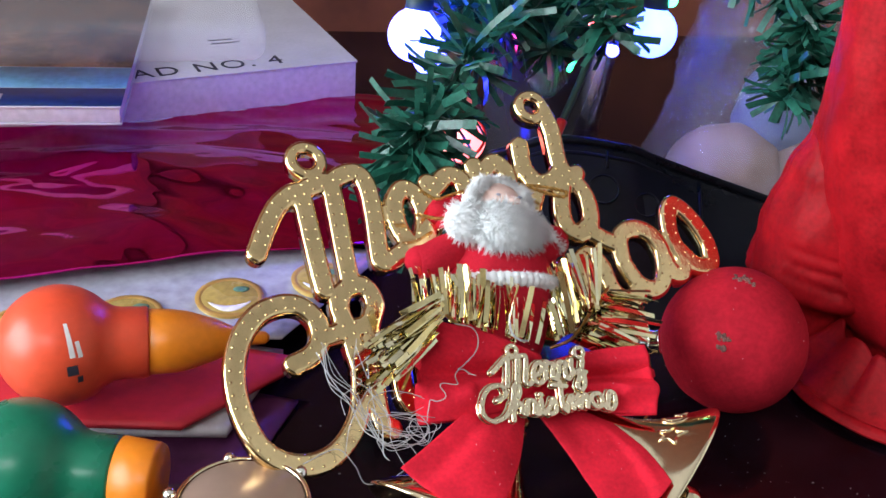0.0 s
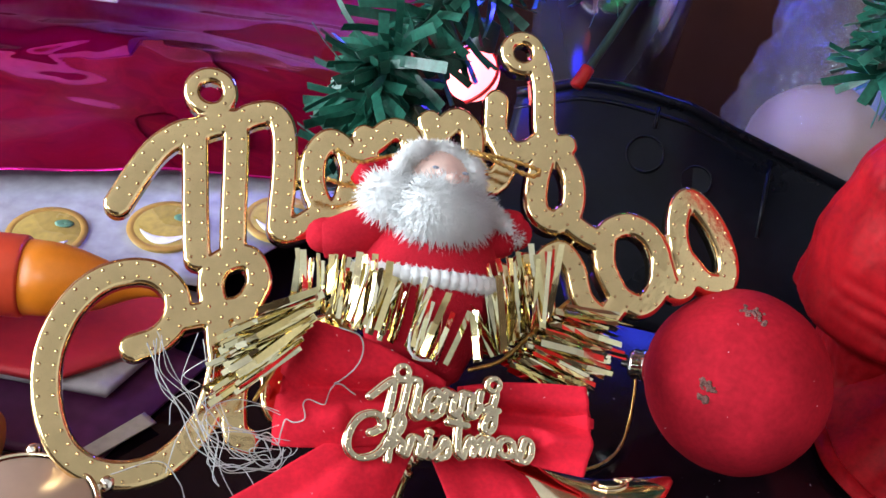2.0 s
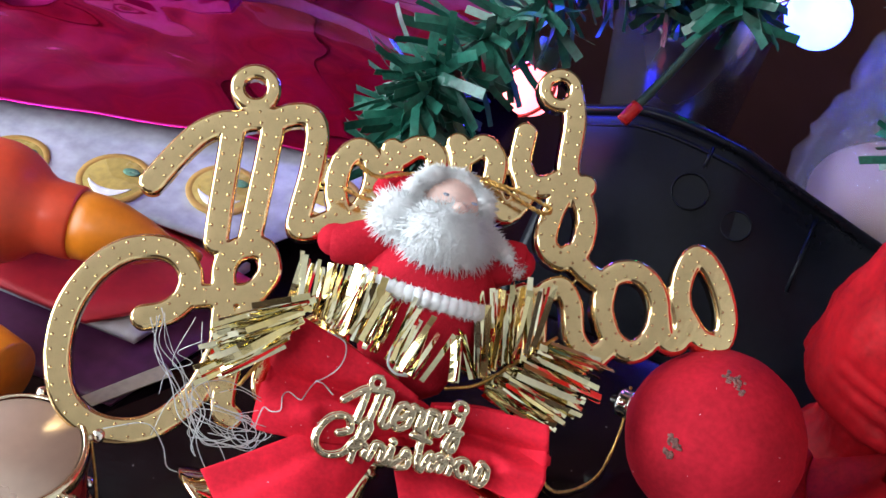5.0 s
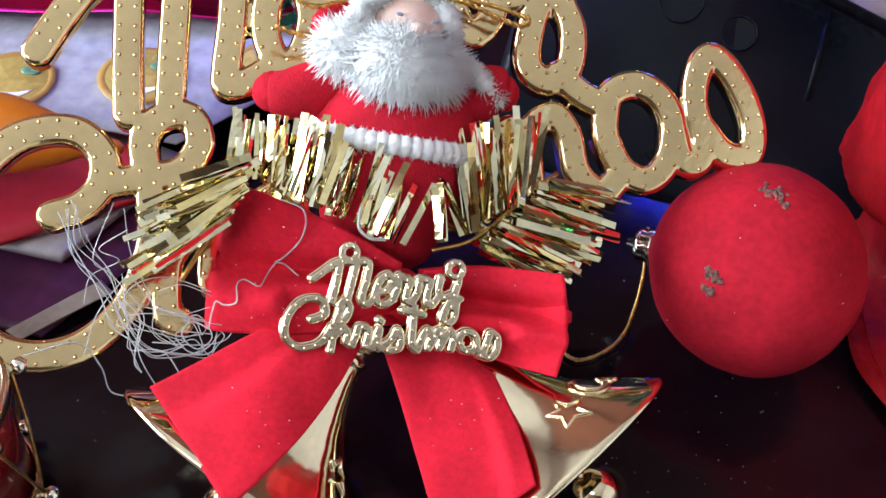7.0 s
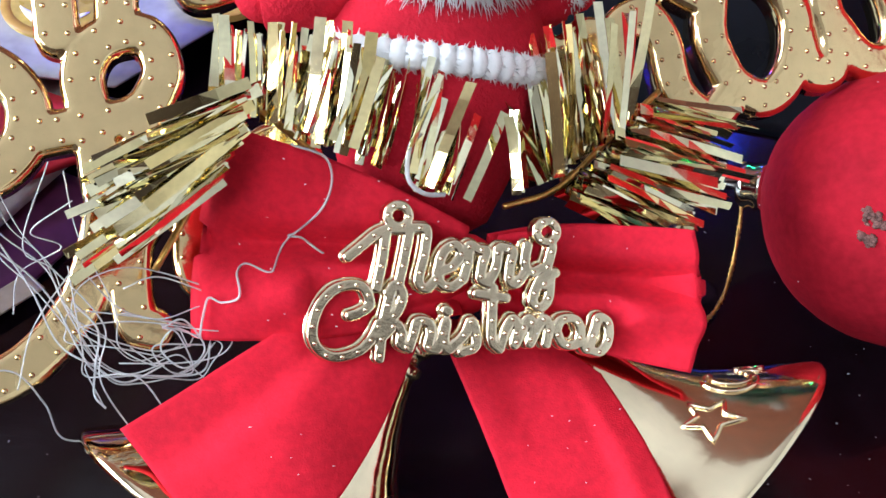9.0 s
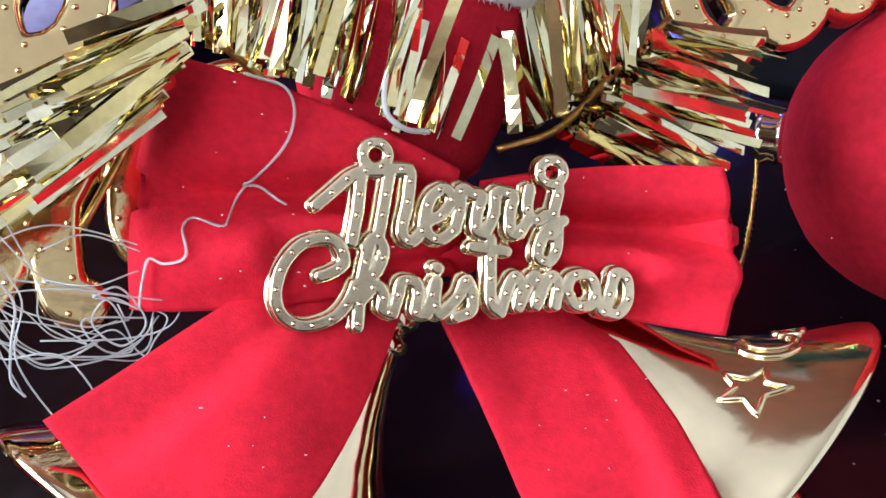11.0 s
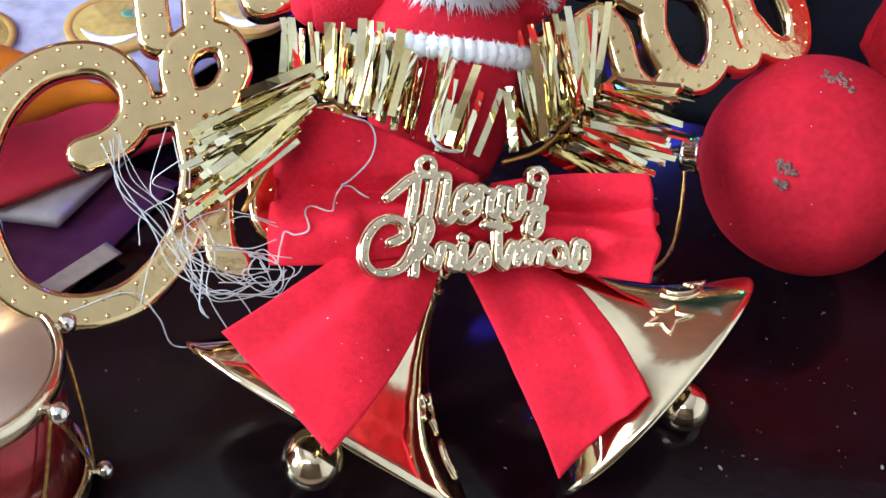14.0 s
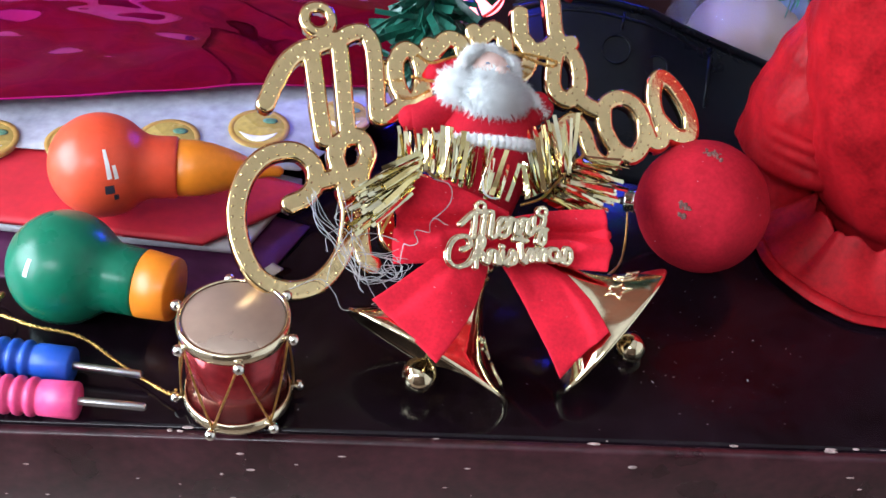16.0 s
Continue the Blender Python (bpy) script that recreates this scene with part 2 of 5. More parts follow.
def tube(bm, line, r, seg=8, closed=False, flat=1.0):
    """A round bar along a line; r may change along it."""
    n = len(line)
    rings, up = [], Vector((0.13, 0.21, 0.97))
    for i, p in enumerate(line):
        a, b = line[i - 1 if closed else max(0, i - 1)], line[(i + 1) % n if closed else min(n - 1, i + 1)]
        t = (b - a).normalized() if (b - a).length > 1e-9 else Vector((1, 0, 0))
        x = up.cross(t)
        if x.length < 1e-4:
            x = Vector((1, 0, 0)).cross(t)
        x.normalize()
        y = t.cross(x)
        up = y
        rad = r(i / max(1, n - 1)) if callable(r) else r
        rings.append([bm.verts.new(p + (x * math.cos(w) + y * math.sin(w) * flat) * rad) for w in (2 * math.pi * k / seg for k in range(seg))])
    pairs = list(zip(rings, rings[1:])) + ([(rings[-1], rings[0])] if closed else [])
    for a, b in pairs:
        for k in range(seg):
            bm.faces.new((a[k], a[(k + 1) % seg], b[(k + 1) % seg], b[k]))
    if not closed:
        bm.faces.new(rings[0][::-1])
        bm.faces.new(rings[-1])
    return bm


def ball(bm, centre, r, seg=16, squash=(1, 1, 1), m=Matrix()):
    rings = seg // 2
    prof = [(r * math.sin(math.pi * k / rings), -r * math.cos(math.pi * k / rings)) for k in range(rings + 1)]
    prof[0], prof[-1] = (0, -r), (0, r)
    return lathe(bm, prof, m @ Matrix.Translation(centre) @ Matrix.Diagonal((*squash, 1)), seg)


def rounded_box(bm, sx, sy, sz, bevel=0.001, m=Matrix(), segs=2):
    """A box of that size, standing on z = 0 of m, with rounded edges."""
    r = bmesh.ops.create_cube(bm, size=1, matrix=m @ Matrix.Translation((0, 0, sz / 2)) @ Matrix.Diagonal((sx, sy, sz, 1)))
    if bevel:
        vs = set(r["verts"])
        bmesh.ops.bevel(bm, geom=[e for e in bm.edges if e.verts[0] in vs and e.verts[1] in vs], offset=bevel, segments=segs, affect="EDGES", profile=0.5)
    return bm


def sheet(fn, nu, nv, thick=0.0):
    """A sheet fn(u, v) -> Vector for u, v from 0 to 1, with a back face and closed edges when it has a thickness."""
    P = [[Vector(fn(i / nu, j / nv)) for j in range(nv + 1)] for i in range(nu + 1)]
    bm = bmesh.new()

    def grid(off):
        g = []
        for i in range(nu + 1):
            row = []
            for j in range(nv + 1):
                p = P[i][j]
                if off:
                    du = P[min(nu, i + 1)][j] - P[max(0, i - 1)][j]
                    dv = P[i][min(nv, j + 1)] - P[i][max(0, j - 1)]
                    n = du.cross(dv)
                    p = p - n.normalized() * off if n.length > 1e-12 else p
                row.append(bm.verts.new(p))
            g.append(row)
        return g

    a = grid(0)
    for i in range(nu):
        for j in range(nv):
            bm.faces.new((a[i][j], a[i + 1][j], a[i + 1][j + 1], a[i][j + 1]))
    if thick:
        b = grid(thick)
        for i in range(nu):
            for j in range(nv):
                bm.faces.new((b[i][j], b[i][j + 1], b[i + 1][j + 1], b[i + 1][j]))
        for i in range(nu):
            bm.faces.new((a[i][0], b[i][0], b[i + 1][0], a[i + 1][0]))
            bm.faces.new((a[i][nv], a[i + 1][nv], b[i + 1][nv], b[i][nv]))
        for j in range(nv):
            bm.faces.new((a[0][j], a[0][j + 1], b[0][j + 1], b[0][j]))
            bm.faces.new((a[nu][j], b[nu][j], b[nu][j + 1], a[nu][j + 1]))
    return bm


def axes(c, u, v, n):
    """A pose from a place and three axes."""
    return Matrix((( u[0], v[0], n[0], c[0]), (u[1], v[1], n[1], c[1]), (u[2], v[2], n[2], c[2]), (0, 0, 0, 1)))


def along(a, b, roll=0.0):
    """A pose at a whose z points to b."""
    return Matrix.Translation(a) @ (Vector(b) - Vector(a)).to_track_quat("Z", "Y").to_matrix().to_4x4() @ pose(0, 0, 0, 0, 0, roll)


def cast_letters(strokes, rings, half, cell, bevel, depth, bend):
    """A cast plate in the shape of lettering: the union of round-ended strokes with a bevelled edge. Units are millimetres.
    rings: (x, y, outer radius, hole radius). bend: the height of the plate's middle over its plane at (x, y)."""
    seg = []
    for s in strokes:
        line = spline([(x, y, 0) for x, y in s], 6)
        seg += [(a.x, a.y, b.x, b.y) for a, b in zip(line, line[1:])]
    seg = np.array(seg)
    pad = half + 3 * cell
    xs = np.arange(seg[:, [0, 2]].min() - pad, seg[:, [0, 2]].max() + pad, cell)
    ys = np.arange(seg[:, [1, 3]].min() - pad, max(seg[:, [1, 3]].max(), max(r[1] + r[2] for r in rings)) + pad, cell)
    X, Y = np.meshgrid(xs, ys, indexing="ij")

    def field(x, y):
        d = np.full(x.shape, 1e9)
        for ax, ay, bx, by in seg:
            vx, vy = bx - ax, by - ay
            t = np.clip(((x - ax) * vx + (y - ay) * vy) / max(vx * vx + vy * vy, 1e-12), 0, 1)
            d = np.minimum(d, (x - ax - t * vx) ** 2 + (y - ay - t * vy) ** 2)
        d = np.sqrt(d) - half
        for cx, cy, ro, _ in rings:
            d = np.minimum(d, np.hypot(x - cx, y - cy) - ro)
        for cx, cy, _, rh in rings:
            d = np.maximum(d, rh - np.hypot(x - cx, y - cy))
        return d

    D = field(X, Y)
    inside = D < 0
    quad = inside[:-1, :-1] | inside[1:, :-1] | inside[1:, 1:] | inside[:-1, 1:]
    used = np.zeros(D.shape, bool)
    for dx in (0, 1):
        for dy in (0, 1):
            used[dx:dx + quad.shape[0], dy:dy + quad.shape[1]] |= quad
    gx, gy = np.gradient(D, cell)
    for _ in range(2):
        out = used & (D > 0)
        ln = np.maximum(np.hypot(gx, gy), 0.3)
        X = np.where(out, X - gx / ln * D, X)
        Y = np.where(out, Y - gy / ln * D, Y)
        D2 = field(X, Y)
        D = np.where(out, D2, D)
    H = -bevel * (1 - np.clip(-D / bevel, 0, 1)) ** 2
    idx = -np.ones(D.shape, int)
    idx[used] = np.arange(used.sum())
    Z = bend(X, Y)
    V = np.stack([X[used], Y[used], (Z + H)[used]], 1)
    i, j = np.nonzero(quad)
    F = np.stack([idx[i, j], idx[i + 1, j], idx[i + 1, j + 1], idx[i, j + 1]], 1)
    n = len(V)
    back = V.copy()
    back[:, 2] = Z[used] - depth
    edges = {}
    for f in F.tolist():
        for a, b in zip(f, f[1:] + f[:1]):
            edges[a, b] = 1
    sides = [(b, a, a + n, b + n) for a, b in edges if (b, a) not in edges]
    faces = F.tolist() + (F[:, ::-1] + n).tolist() + sides
    return (np.vstack([V, back]) * 0.001).tolist(), [], faces


def studs_on(strokes, rings, off, step, r, bend):
    """Small domes in two rows along lettering strokes, in millimetres."""
    bm = bmesh.new()
    put = []
    for s in strokes:
        line = spline([(x, y, 0) for x, y in s], 10)
        run = 0.0
        for a, b in zip(line, line[1:]):
            run += (b - a).length
            if run > step:
                run = 0.0
                t = (b - a).normalized()
                for side in (1, -1):
                    put.append((b.x - t.y * off * side, b.y + t.x * off * side))
    for cx, cy, ro, rh in rings:
        put += [(cx + (ro + rh) / 2 * math.cos(k * 1.05), cy + (ro + rh) / 2 * math.sin(k * 1.05)) for k in range(6)]
    keep = []
    for p in put:
        if all((p[0] - q[0]) ** 2 + (p[1] - q[1]) ** 2 > (0.55 * step) ** 2 for q in keep):
            keep.append(p)
    for x, y in keep:
        z = float(bend(np.array(x), np.array(y)))
        lathe(bm, [(r, 0), (r * 0.75, r * 0.55), (0, r * 0.85)], Matrix.Diagonal((0.001, 0.001, 0.001, 1)) @ Matrix.Translation((x, y, z - 0.02)), 7)
    return bm


# ---- the room and the table ----


def slab(name, size, m, material, label, category):
    bm = rounded_box(bmesh.new(), *size, 0.0)
    ob = part(name, bm, material, smooth=False)
    ob.matrix_world = m
    return tagged(ob, label, category, kind="structure")


slab("floor", (2.7, 2.4, 0.1), ROOM @ pose(0.05, -0.75, -0.85), FLOOR, "brown tiled floor of the room", "floor")
slab("ceiling", (2.7, 2.4, 0.1), ROOM @ pose(0.05, -0.75, 1.5), PLASTER, "cream plaster ceiling of the room", "ceiling")
slab("wall_back", (2.7, 0.1, 2.25), ROOM @ pose(0.05, 0.46, -0.75), WALL, "brown wooden panelled wall behind the table", "wall")
# unseen, made dark so that the gold and tinsel have something dark to mirror
slab("wall_front", (2.7, 0.1, 2.25), ROOM @ pose(0.05, -1.95, -0.75), DARK_BACKING, "unseen dark wall added behind the viewer for dark reflections", "wall")
slab("wall_right", (0.1, 2.31, 2.25), ROOM @ pose(1.35, -0.745, -0.75), PLASTER, "cream plaster side wall", "wall")
WX = -1.25
for nm, y0, y1, z0, z1 in (("wall_left_low", -1.9, 0.41, -0.75, 0.04), ("wall_left_high", -1.9, 0.41, 1.0, 1.5), ("wall_left_near", -1.9, -0.86, 0.04, 1.0), ("wall_left_far", 0.36, 0.41, 0.04, 1.0)):
    slab(nm, (0.1, y1 - y0, z1 - z0), ROOM @ pose(WX, (y0 + y1) / 2, z0), PLASTER, "cream plaster wall with the window", "wall")
win = thing("window_1", ROOM @ pose(WX, -0.25, 0.04), "white framed window with clear panes in the side wall", "window", kind="structure")
for y in (-0.588, 0.0, 0.588):
    o = part("window_frame", rounded_box(bmesh.new(), 0.05, 0.04, 0.96, 0.004), FRAME, win)
    o.location = (0, y, 0)
for y in (-0.294, 0.294):
    for z in (0.0, 0.92):
        o = part("window_frame", rounded_box(bmesh.new(), 0.045, 0.544, 0.04, 0.004), FRAME, win)
        o.location = (0, y, z)
    o = part("pane", rounded_box(bmesh.new(), 0.004, 0.544, 0.878, 0.0), GLASS, win, smooth=False)
    o.location, o.visible_shadow = (0, y, 0.041), False
trim = slab("trim", (2.5, 0.012, 0.05), ROOM @ pose(0.05, 0.404, 0.0), WALL, "brown wooden strip along the back wall", "trim")
for k in range(4):
    slab("panel_strip", (0.02, 0.01, 0.6), ROOM @ pose(-0.5 + 0.36 * k, 0.405, 0.051), WALL, "brown upright strip of the wall panelling", "trim")

table = thing("table", ROOM @ pose(0, 0, 0), "dark maroon lacquered wooden table with worn chipped front edge", "table")
part("tabletop", rounded_box(bmesh.new(), 1.7, 0.40, 0.03, 0.0012, pose(0.1, 0.2, -0.03)), TABLE, table, "near-black glossy lacquer")
part("front_rail", rounded_box(bmesh.new(), 1.7, 0.024, 0.07, 0.0015, pose(0.1, 0.0155, -0.101)), EDGE, table, "worn maroon lacquer")
part("edge_strip", rounded_box(bmesh.new(), 1.7, 0.0035, 0.0295, 0.0012, pose(0.1, -0.0012, -0.0302)), EDGE, table, "worn maroon lacquer")
for x in (-0.7, 0.9):
    for y in (0.04, 0.36):
        o = part("leg", rounded_box(bmesh.new(), 0.05, 0.05, 0.72, 0.004), EDGE, table)
        o.location = (x, y, -0.75)

rng = random.Random(4)
bm = bmesh.new()
for k in range(24):
    x, z = rng.uniform(-0.13, 0.13), rng.uniform(-0.027, -0.004)
    r = rng.uniform(0.0002, 0.0008)
    lathe(bm, [(r, 0), (r * 0.6, 0.00012), (0, 0.00015)], pose(x, -0.00298, z, 90, 0, 0) @ Matrix.Diagonal((rng.uniform(0.6, 2.2), rng.uniform(0.4, 1.0), 1, 1)), 7)
for k in range(12):
    x = rng.uniform(-0.13, 0.13)
    r = rng.uniform(0.0003, 0.0009)
    lathe(bm, [(r, 0), (r * 0.6, 0.0001), (0, 0.00013)], pose(x, rng.uniform(-0.0012, 0.0004), 0.0) @ Matrix.Diagonal((rng.uniform(0.8, 3.0), 0.7, 1, 1)), 7)
tagged(part("chips", bm, CHIP, table, "pale chipped spots in the lacquer", smooth=False), kind="stuff")
bm = bmesh.new()
for k in range(190):
    x, y = rng.uniform(-0.08, 0.16), rng.uniform(0.004, 0.2) ** 1.0
    if rng.random() < 0.4:
        x, y = rng.gauss(0.075, 0.018), abs(rng.gauss(0.035, 0.02)) + 0.004
    r = rng.uniform(0.00006, 0.00022) * (2.0 if rng.random() < 0.08 else 1)
    lathe(bm, [(r, 0), (r * 0.7, r * 0.4), (0, r * 0.5)], pose(x, y, 0, 0, 0, rng.uniform(0, 180)) @ Matrix.Diagonal((rng.uniform(0.7, 1.9), 0.8, 1, 1)), 5)
dust = part("dust", bm, SPECK, smooth=False)
dust.matrix_world = ROOM
tagged(dust, "pale specks of dust scattered on the dark tabletop", "dust", kind="stuff")

# ---- the large gold sign ----
SIGN = axes((0.0171, 0.235, 0.0554), (0.8003, 0.5945, 0.0782), (-0.5155, 0.6155, 0.5961), (0.3062, -0.5174, 0.7991))


def sign_bend(x, y):
    a, b = x / 50, y / 50
    arch = np.where(a < 0, 3.58 * a * a, 4.6 * (1 - np.exp(-a * a)))
    return -2.56 + 0.6 * a + 3.26 * b + arch + 2.04 * a * b - 1.21 * b * b


SIGN_STROKES = [
    # M
    [(-49.8, 14.3), (-45.2, 19.2), (-39.7, 24.1), (-34.3, 26.4), (-30.7, 26.3)],
    [(-32.0, 25.8), (-34.0, 17.6), (-36.1, 9.2), (-37.9, 0.9)],
    [(-31.9, 26.3), (-27.1, 26.9), (-23.9, 26.0), (-25.7, 18.4), (-28.6, 8.8), (-31.0, 0.5)],
    [(-23.9, 26.0), (-20.0, 27.3), (-15.8, 26.8), (-14.6, 22.8), (-16.8, 14.3), (-19.9, 5.9), (-20.6, 2.6), (-17.3, 2.4), (-12.3, 4.0)],
    # e, r, r
    [(-12.3, 4.0), (-8.1, 4.0), (-3.9, 9.8), (-3.1, 15.3), (-5.6, 18.8), (-9.7, 16.3), (-11.8, 10.3), (-11.0, 4.8), (-7.6, 2.7)],
    [(-7.6, 2.7), (-2.3, 7.3), (0.8, 14.4), (1.4, 18.1), (2.2, 16.2), (7.3, 18.3), (10.5, 15.6), (9.5, 8.9), (10.1, 2.7)],
    [(10.1, 2.7), (13.6, 7.3), (15.7, 13.3), (15.6, 18.1), (17.2, 15.7), (21.4, 17.2), (23.5, 13.3), (22.0, 7.2), (23.7, 2.2), (26.2, 2.6)],
    # y
    [(26.2, 2.6), (29.0, 6.0), (28.7, 12.3), (30.8, 18.9)],
    [(28.9, 11.6), (30.4, 7.8), (34.0, 6.8), (38.5, 8.3)],
    [(42.1, 26.6), (41.8, 19.8), (39.4, 11.3), (39.3, 6.3)],
    [(42.6, 6.0), (38.4, 5.8), (33.8, -0.9), (32.6, -6.4), (35.6, -9.4), (39.8, -7.6), (42.0, -1.4), (41.0, 5.0)],
    [(37.5, -8.6), (40.8, -12.9), (43.9, -15.7)],
    # C
    [(-53.5, -13.5), (-48.5, -12.8), (-44.7, -9.9), (-43.5, -5.3), (-46.0, -0.8), (-50.9, 0.9), (-57.0, 0.0), (-63.2, -4.3), (-68.0, -11.5), (-70.1, -20.4),
     (-69.3, -28.2), (-65.5, -33.2), (-59.3, -35.7), (-52.3, -35.0), (-44.8, -30.2), (-39.7, -22.5), (-37.4, -15.7), (-37.7, -10.9)],
    # h
    [(-43.8, -10.0), (-38.8, -10.3), (-32.5, -10.7)],
    [(-37.7, -26.1), (-38.3, -19.1), (-37.1, -11.0), (-36.6, -4.5), (-33.2, -0.9), (-28.2, -1.4), (-27.4, -6.2), (-30.8, -10.4)],
    [(-31.3, -10.2), (-33.5, -17.1), (-37.7, -26.1), (-39.4, -33.5), (-37.8, -35.4)],
    [(-36.5, -24.0), (-31.0, -19.0), (-29.0, -22.0), (-31.0, -30.0), (-28.0, -33.0), (-24.0, -29.0)],
    # r, i, s, t
    [(-24.0, -29.0), (-20.0, -19.0), (-14.5, -19.5), (-16.0, -29.0), (-12.0, -31.5)],
    [(-12.0, -31.5), (-8.0, -24.0), (-6.5, -17.5), (-8.0, -28.0), (-4.0, -30.5)],
    [(-4.0, -30.5), (2.0, -22.0), (4.5, -17.0), (6.5, -24.0), (4.0, -30.5), (-1.0, -31.0)],
    [(11.0, -6.0), (12.0, -17.0), (11.5, -27.0), (14.5, -30.0)],
    [(7.0, -10.0), (16.0, -8.5)],
    # m
    [(14.5, -30.0), (17.5, -22.0), (19.5, -16.5), (22.0, -19.0), (21.0, -29.0), (23.5, -19.0), (26.5, -16.0), (28.6, -19.0), (27.8, -27.0), (29.4, -18.0),
     (34.4, -15.4), (36.6, -19.3), (36.6, -26.6), (39.9, -31.2), (43.1, -29.7)],
    # a, s
    [(43.6, -19.3), (46.0, -14.3), (51.0, -13.6), (54.9, -16.8), (56.0, -22.4), (53.7, -28.3), (49.2, -30.9), (44.9, -28.0), (43.4, -22.4), (43.6, -19.3)],
    [(55.9, -23.6), (56.2, -28.5), (59.1, -30.1), (61.2, -26.6), (61.2, -19.3), (63.7, -13.4), (66.7, -11.9), (69.9, -17.1), (71.3, -25.2), (69.4, -30.9), (64.6, -29.7), (61.6, -24.2)],
]
SIGN_RINGS = [(-26.7, 33.7, 5.4, 2.2), (39.5, 27.8, 5.0, 1.9)]
sign = thing("lettering_sign", SIGN, "large gold-plated plastic Merry Christmas lettering leaning behind the doll", "sign")
part("letter_plate", cast_letters(SIGN_STROKES, SIGN_RINGS, 2.6, 0.40, 0.75, 3.4, sign_bend), GOLD, sign)
tagged(part("studs", studs_on(SIGN_STROKES, SIGN_RINGS, 1.25, 2.6, 0.35, sign_bend), GOLD, sign), kind="stuff")

# ---- the doll ornament: bow, plaque, bells, tinsel, doll ----
ORN = axes((0.0395, 0.2022, 0.038), (0.8771, 0.4008, -0.2648), (-0.1073, 0.7007, 0.7053), (0.4682, -0.5902, 0.6576))
MM = Matrix.Diagonal((0.001, 0.001, 0.001, 1))

PLAQUE_STROKES = [
    [(-14.2, 1.6), (-12.8, 3.0), (-11.3, 4.5), (-10.1, 5.1), (-8.3, 5.3)],
    [(-10.3, 4.9), (-10.4, 1.6), (-10.7, -1.5)],
    [(-7.7, 5.1), (-8.0, 1.8), (-8.3, -1.1)],
    [(-8.3, 5.3), (-6.4, 5.6), (-5.7, 5.2), (-5.8, 2.3), (-6.1, -0.3), (-5.1, -1.1), (-4.1, 0.1)],
    [(-4.1, 0.8), (-2.5, 1.6), (-1.6, 3.1), (-2.3, 4.1), (-3.5, 3.3), (-4.0, 1.4), (-3.6, -0.3), (-2.3, -0.7), (-1.0, 0.4)],
    [(-1.0, 0.4), (-0.7, 2.4), (-0.7, 4.2), (0.4, 3.8), (1.3, 3.7), (1.0, 2.2), (1.0, 0.5), (1.9, 0.1)],
    [(1.9, 0.1), (2.6, 2.0), (2.7, 4.1), (3.7, 4.2), (4.4, 3.9), (4.2, 2.0), (4.4, 0.5), (5.2, 0.4), (6.0, 1.7)],
    [(6.0, 4.8), (5.9, 2.9), (6.7, 1.8), (7.9, 2.4)],
    [(8.3, 6.0), (8.9, 4.9), (8.6, 2.8), (8.4, 0.4)],
    [(9.6, 2.0), (8.3, 1.4), (7.5, -0.1), (7.3, -1.6), (8.3, -2.1), (9.1, -1.0), (9.1, 1.4)],
    [(2.5, -0.4), (2.7, -3.1), (3.0, -6.3), (4.0, -7.3)],
    [(0.8, -1.2), (4.1, -1.4)],
    [(-13.3, -4.9), (-12.4, -4.5), (-11.3, -3.5), (-12.0, -1.8), (-13.3, -1.4), (-15.3, -2.1), (-16.7, -3.9), (-17.3, -6.2), (-17.0, -8.1), (-15.8, -9.3), (-14.2, -9.6), (-11.9, -8.7), (-10.6, -7.1), (-10.0, -5.5)],
    [(-9.0, -1.5), (-9.4, -4.1), (-9.6, -6.4), (-9.6, -9.4)],
    [(-9.9, -5.8), (-8.2, -4.1), (-7.7, -2.1), (-8.6, -1.0), (-9.3, -2.0)],
    [(-9.6, -7.1), (-8.2, -5.5), (-7.4, -6.3), (-7.4, -7.6), (-6.4, -8.0)],
    [(-6.4, -8.0), (-6.0, -6.2), (-5.7, -4.9), (-4.4, -5.0), (-4.1, -6.2), (-4.2, -7.7), (-3.2, -7.9)],
    [(-3.2, -7.9), (-2.5, -4.7), (-2.5, -6.7), (-2.0, -7.8), (-1.5, -7.5)],
    [(-2.6, -3.4), (-2.4, -3.5)],
    [(-1.5, -7.5), (-0.2, -5.9), (0.4, -4.4), (1.1, -5.8), (1.1, -7.3), (-0.3, -8.0)],
    [(4.0, -7.3), (4.5, -5.0), (5.2, -3.7), (5.8, -4.6), (5.7, -6.7), (6.5, -4.6), (7.1, -3.5), (7.6, -4.5), (7.5, -6.4), (8.3, -4.1), (9.0, -3.4), (9.5, -4.4), (9.4, -6.3)],
    [(10.4, -4.6), (11.0, -3.3), (12.6, -3.2), (13.4, -4.6), (13.0, -6.0), (11.4, -6.1), (10.4, -4.6)],
    [(13.4, -5.2), (14.4, -6.6), (15.0, -4.4), (15.4, -2.7), (16.6, -3.3), (16.8, -5.4), (15.9, -6.7), (14.7, -6.6)],
]
PLAQUE_RINGS = [(-9.1, 6.7, 1.75, 0.62), (8.1, 6.6, 1.75, 0.62)]


def tilt(x, y):
    return 0.25 + 0.156 * x + 0.0 * y


def tilt_low(x, y):
    return tilt(x, y) - 1.1


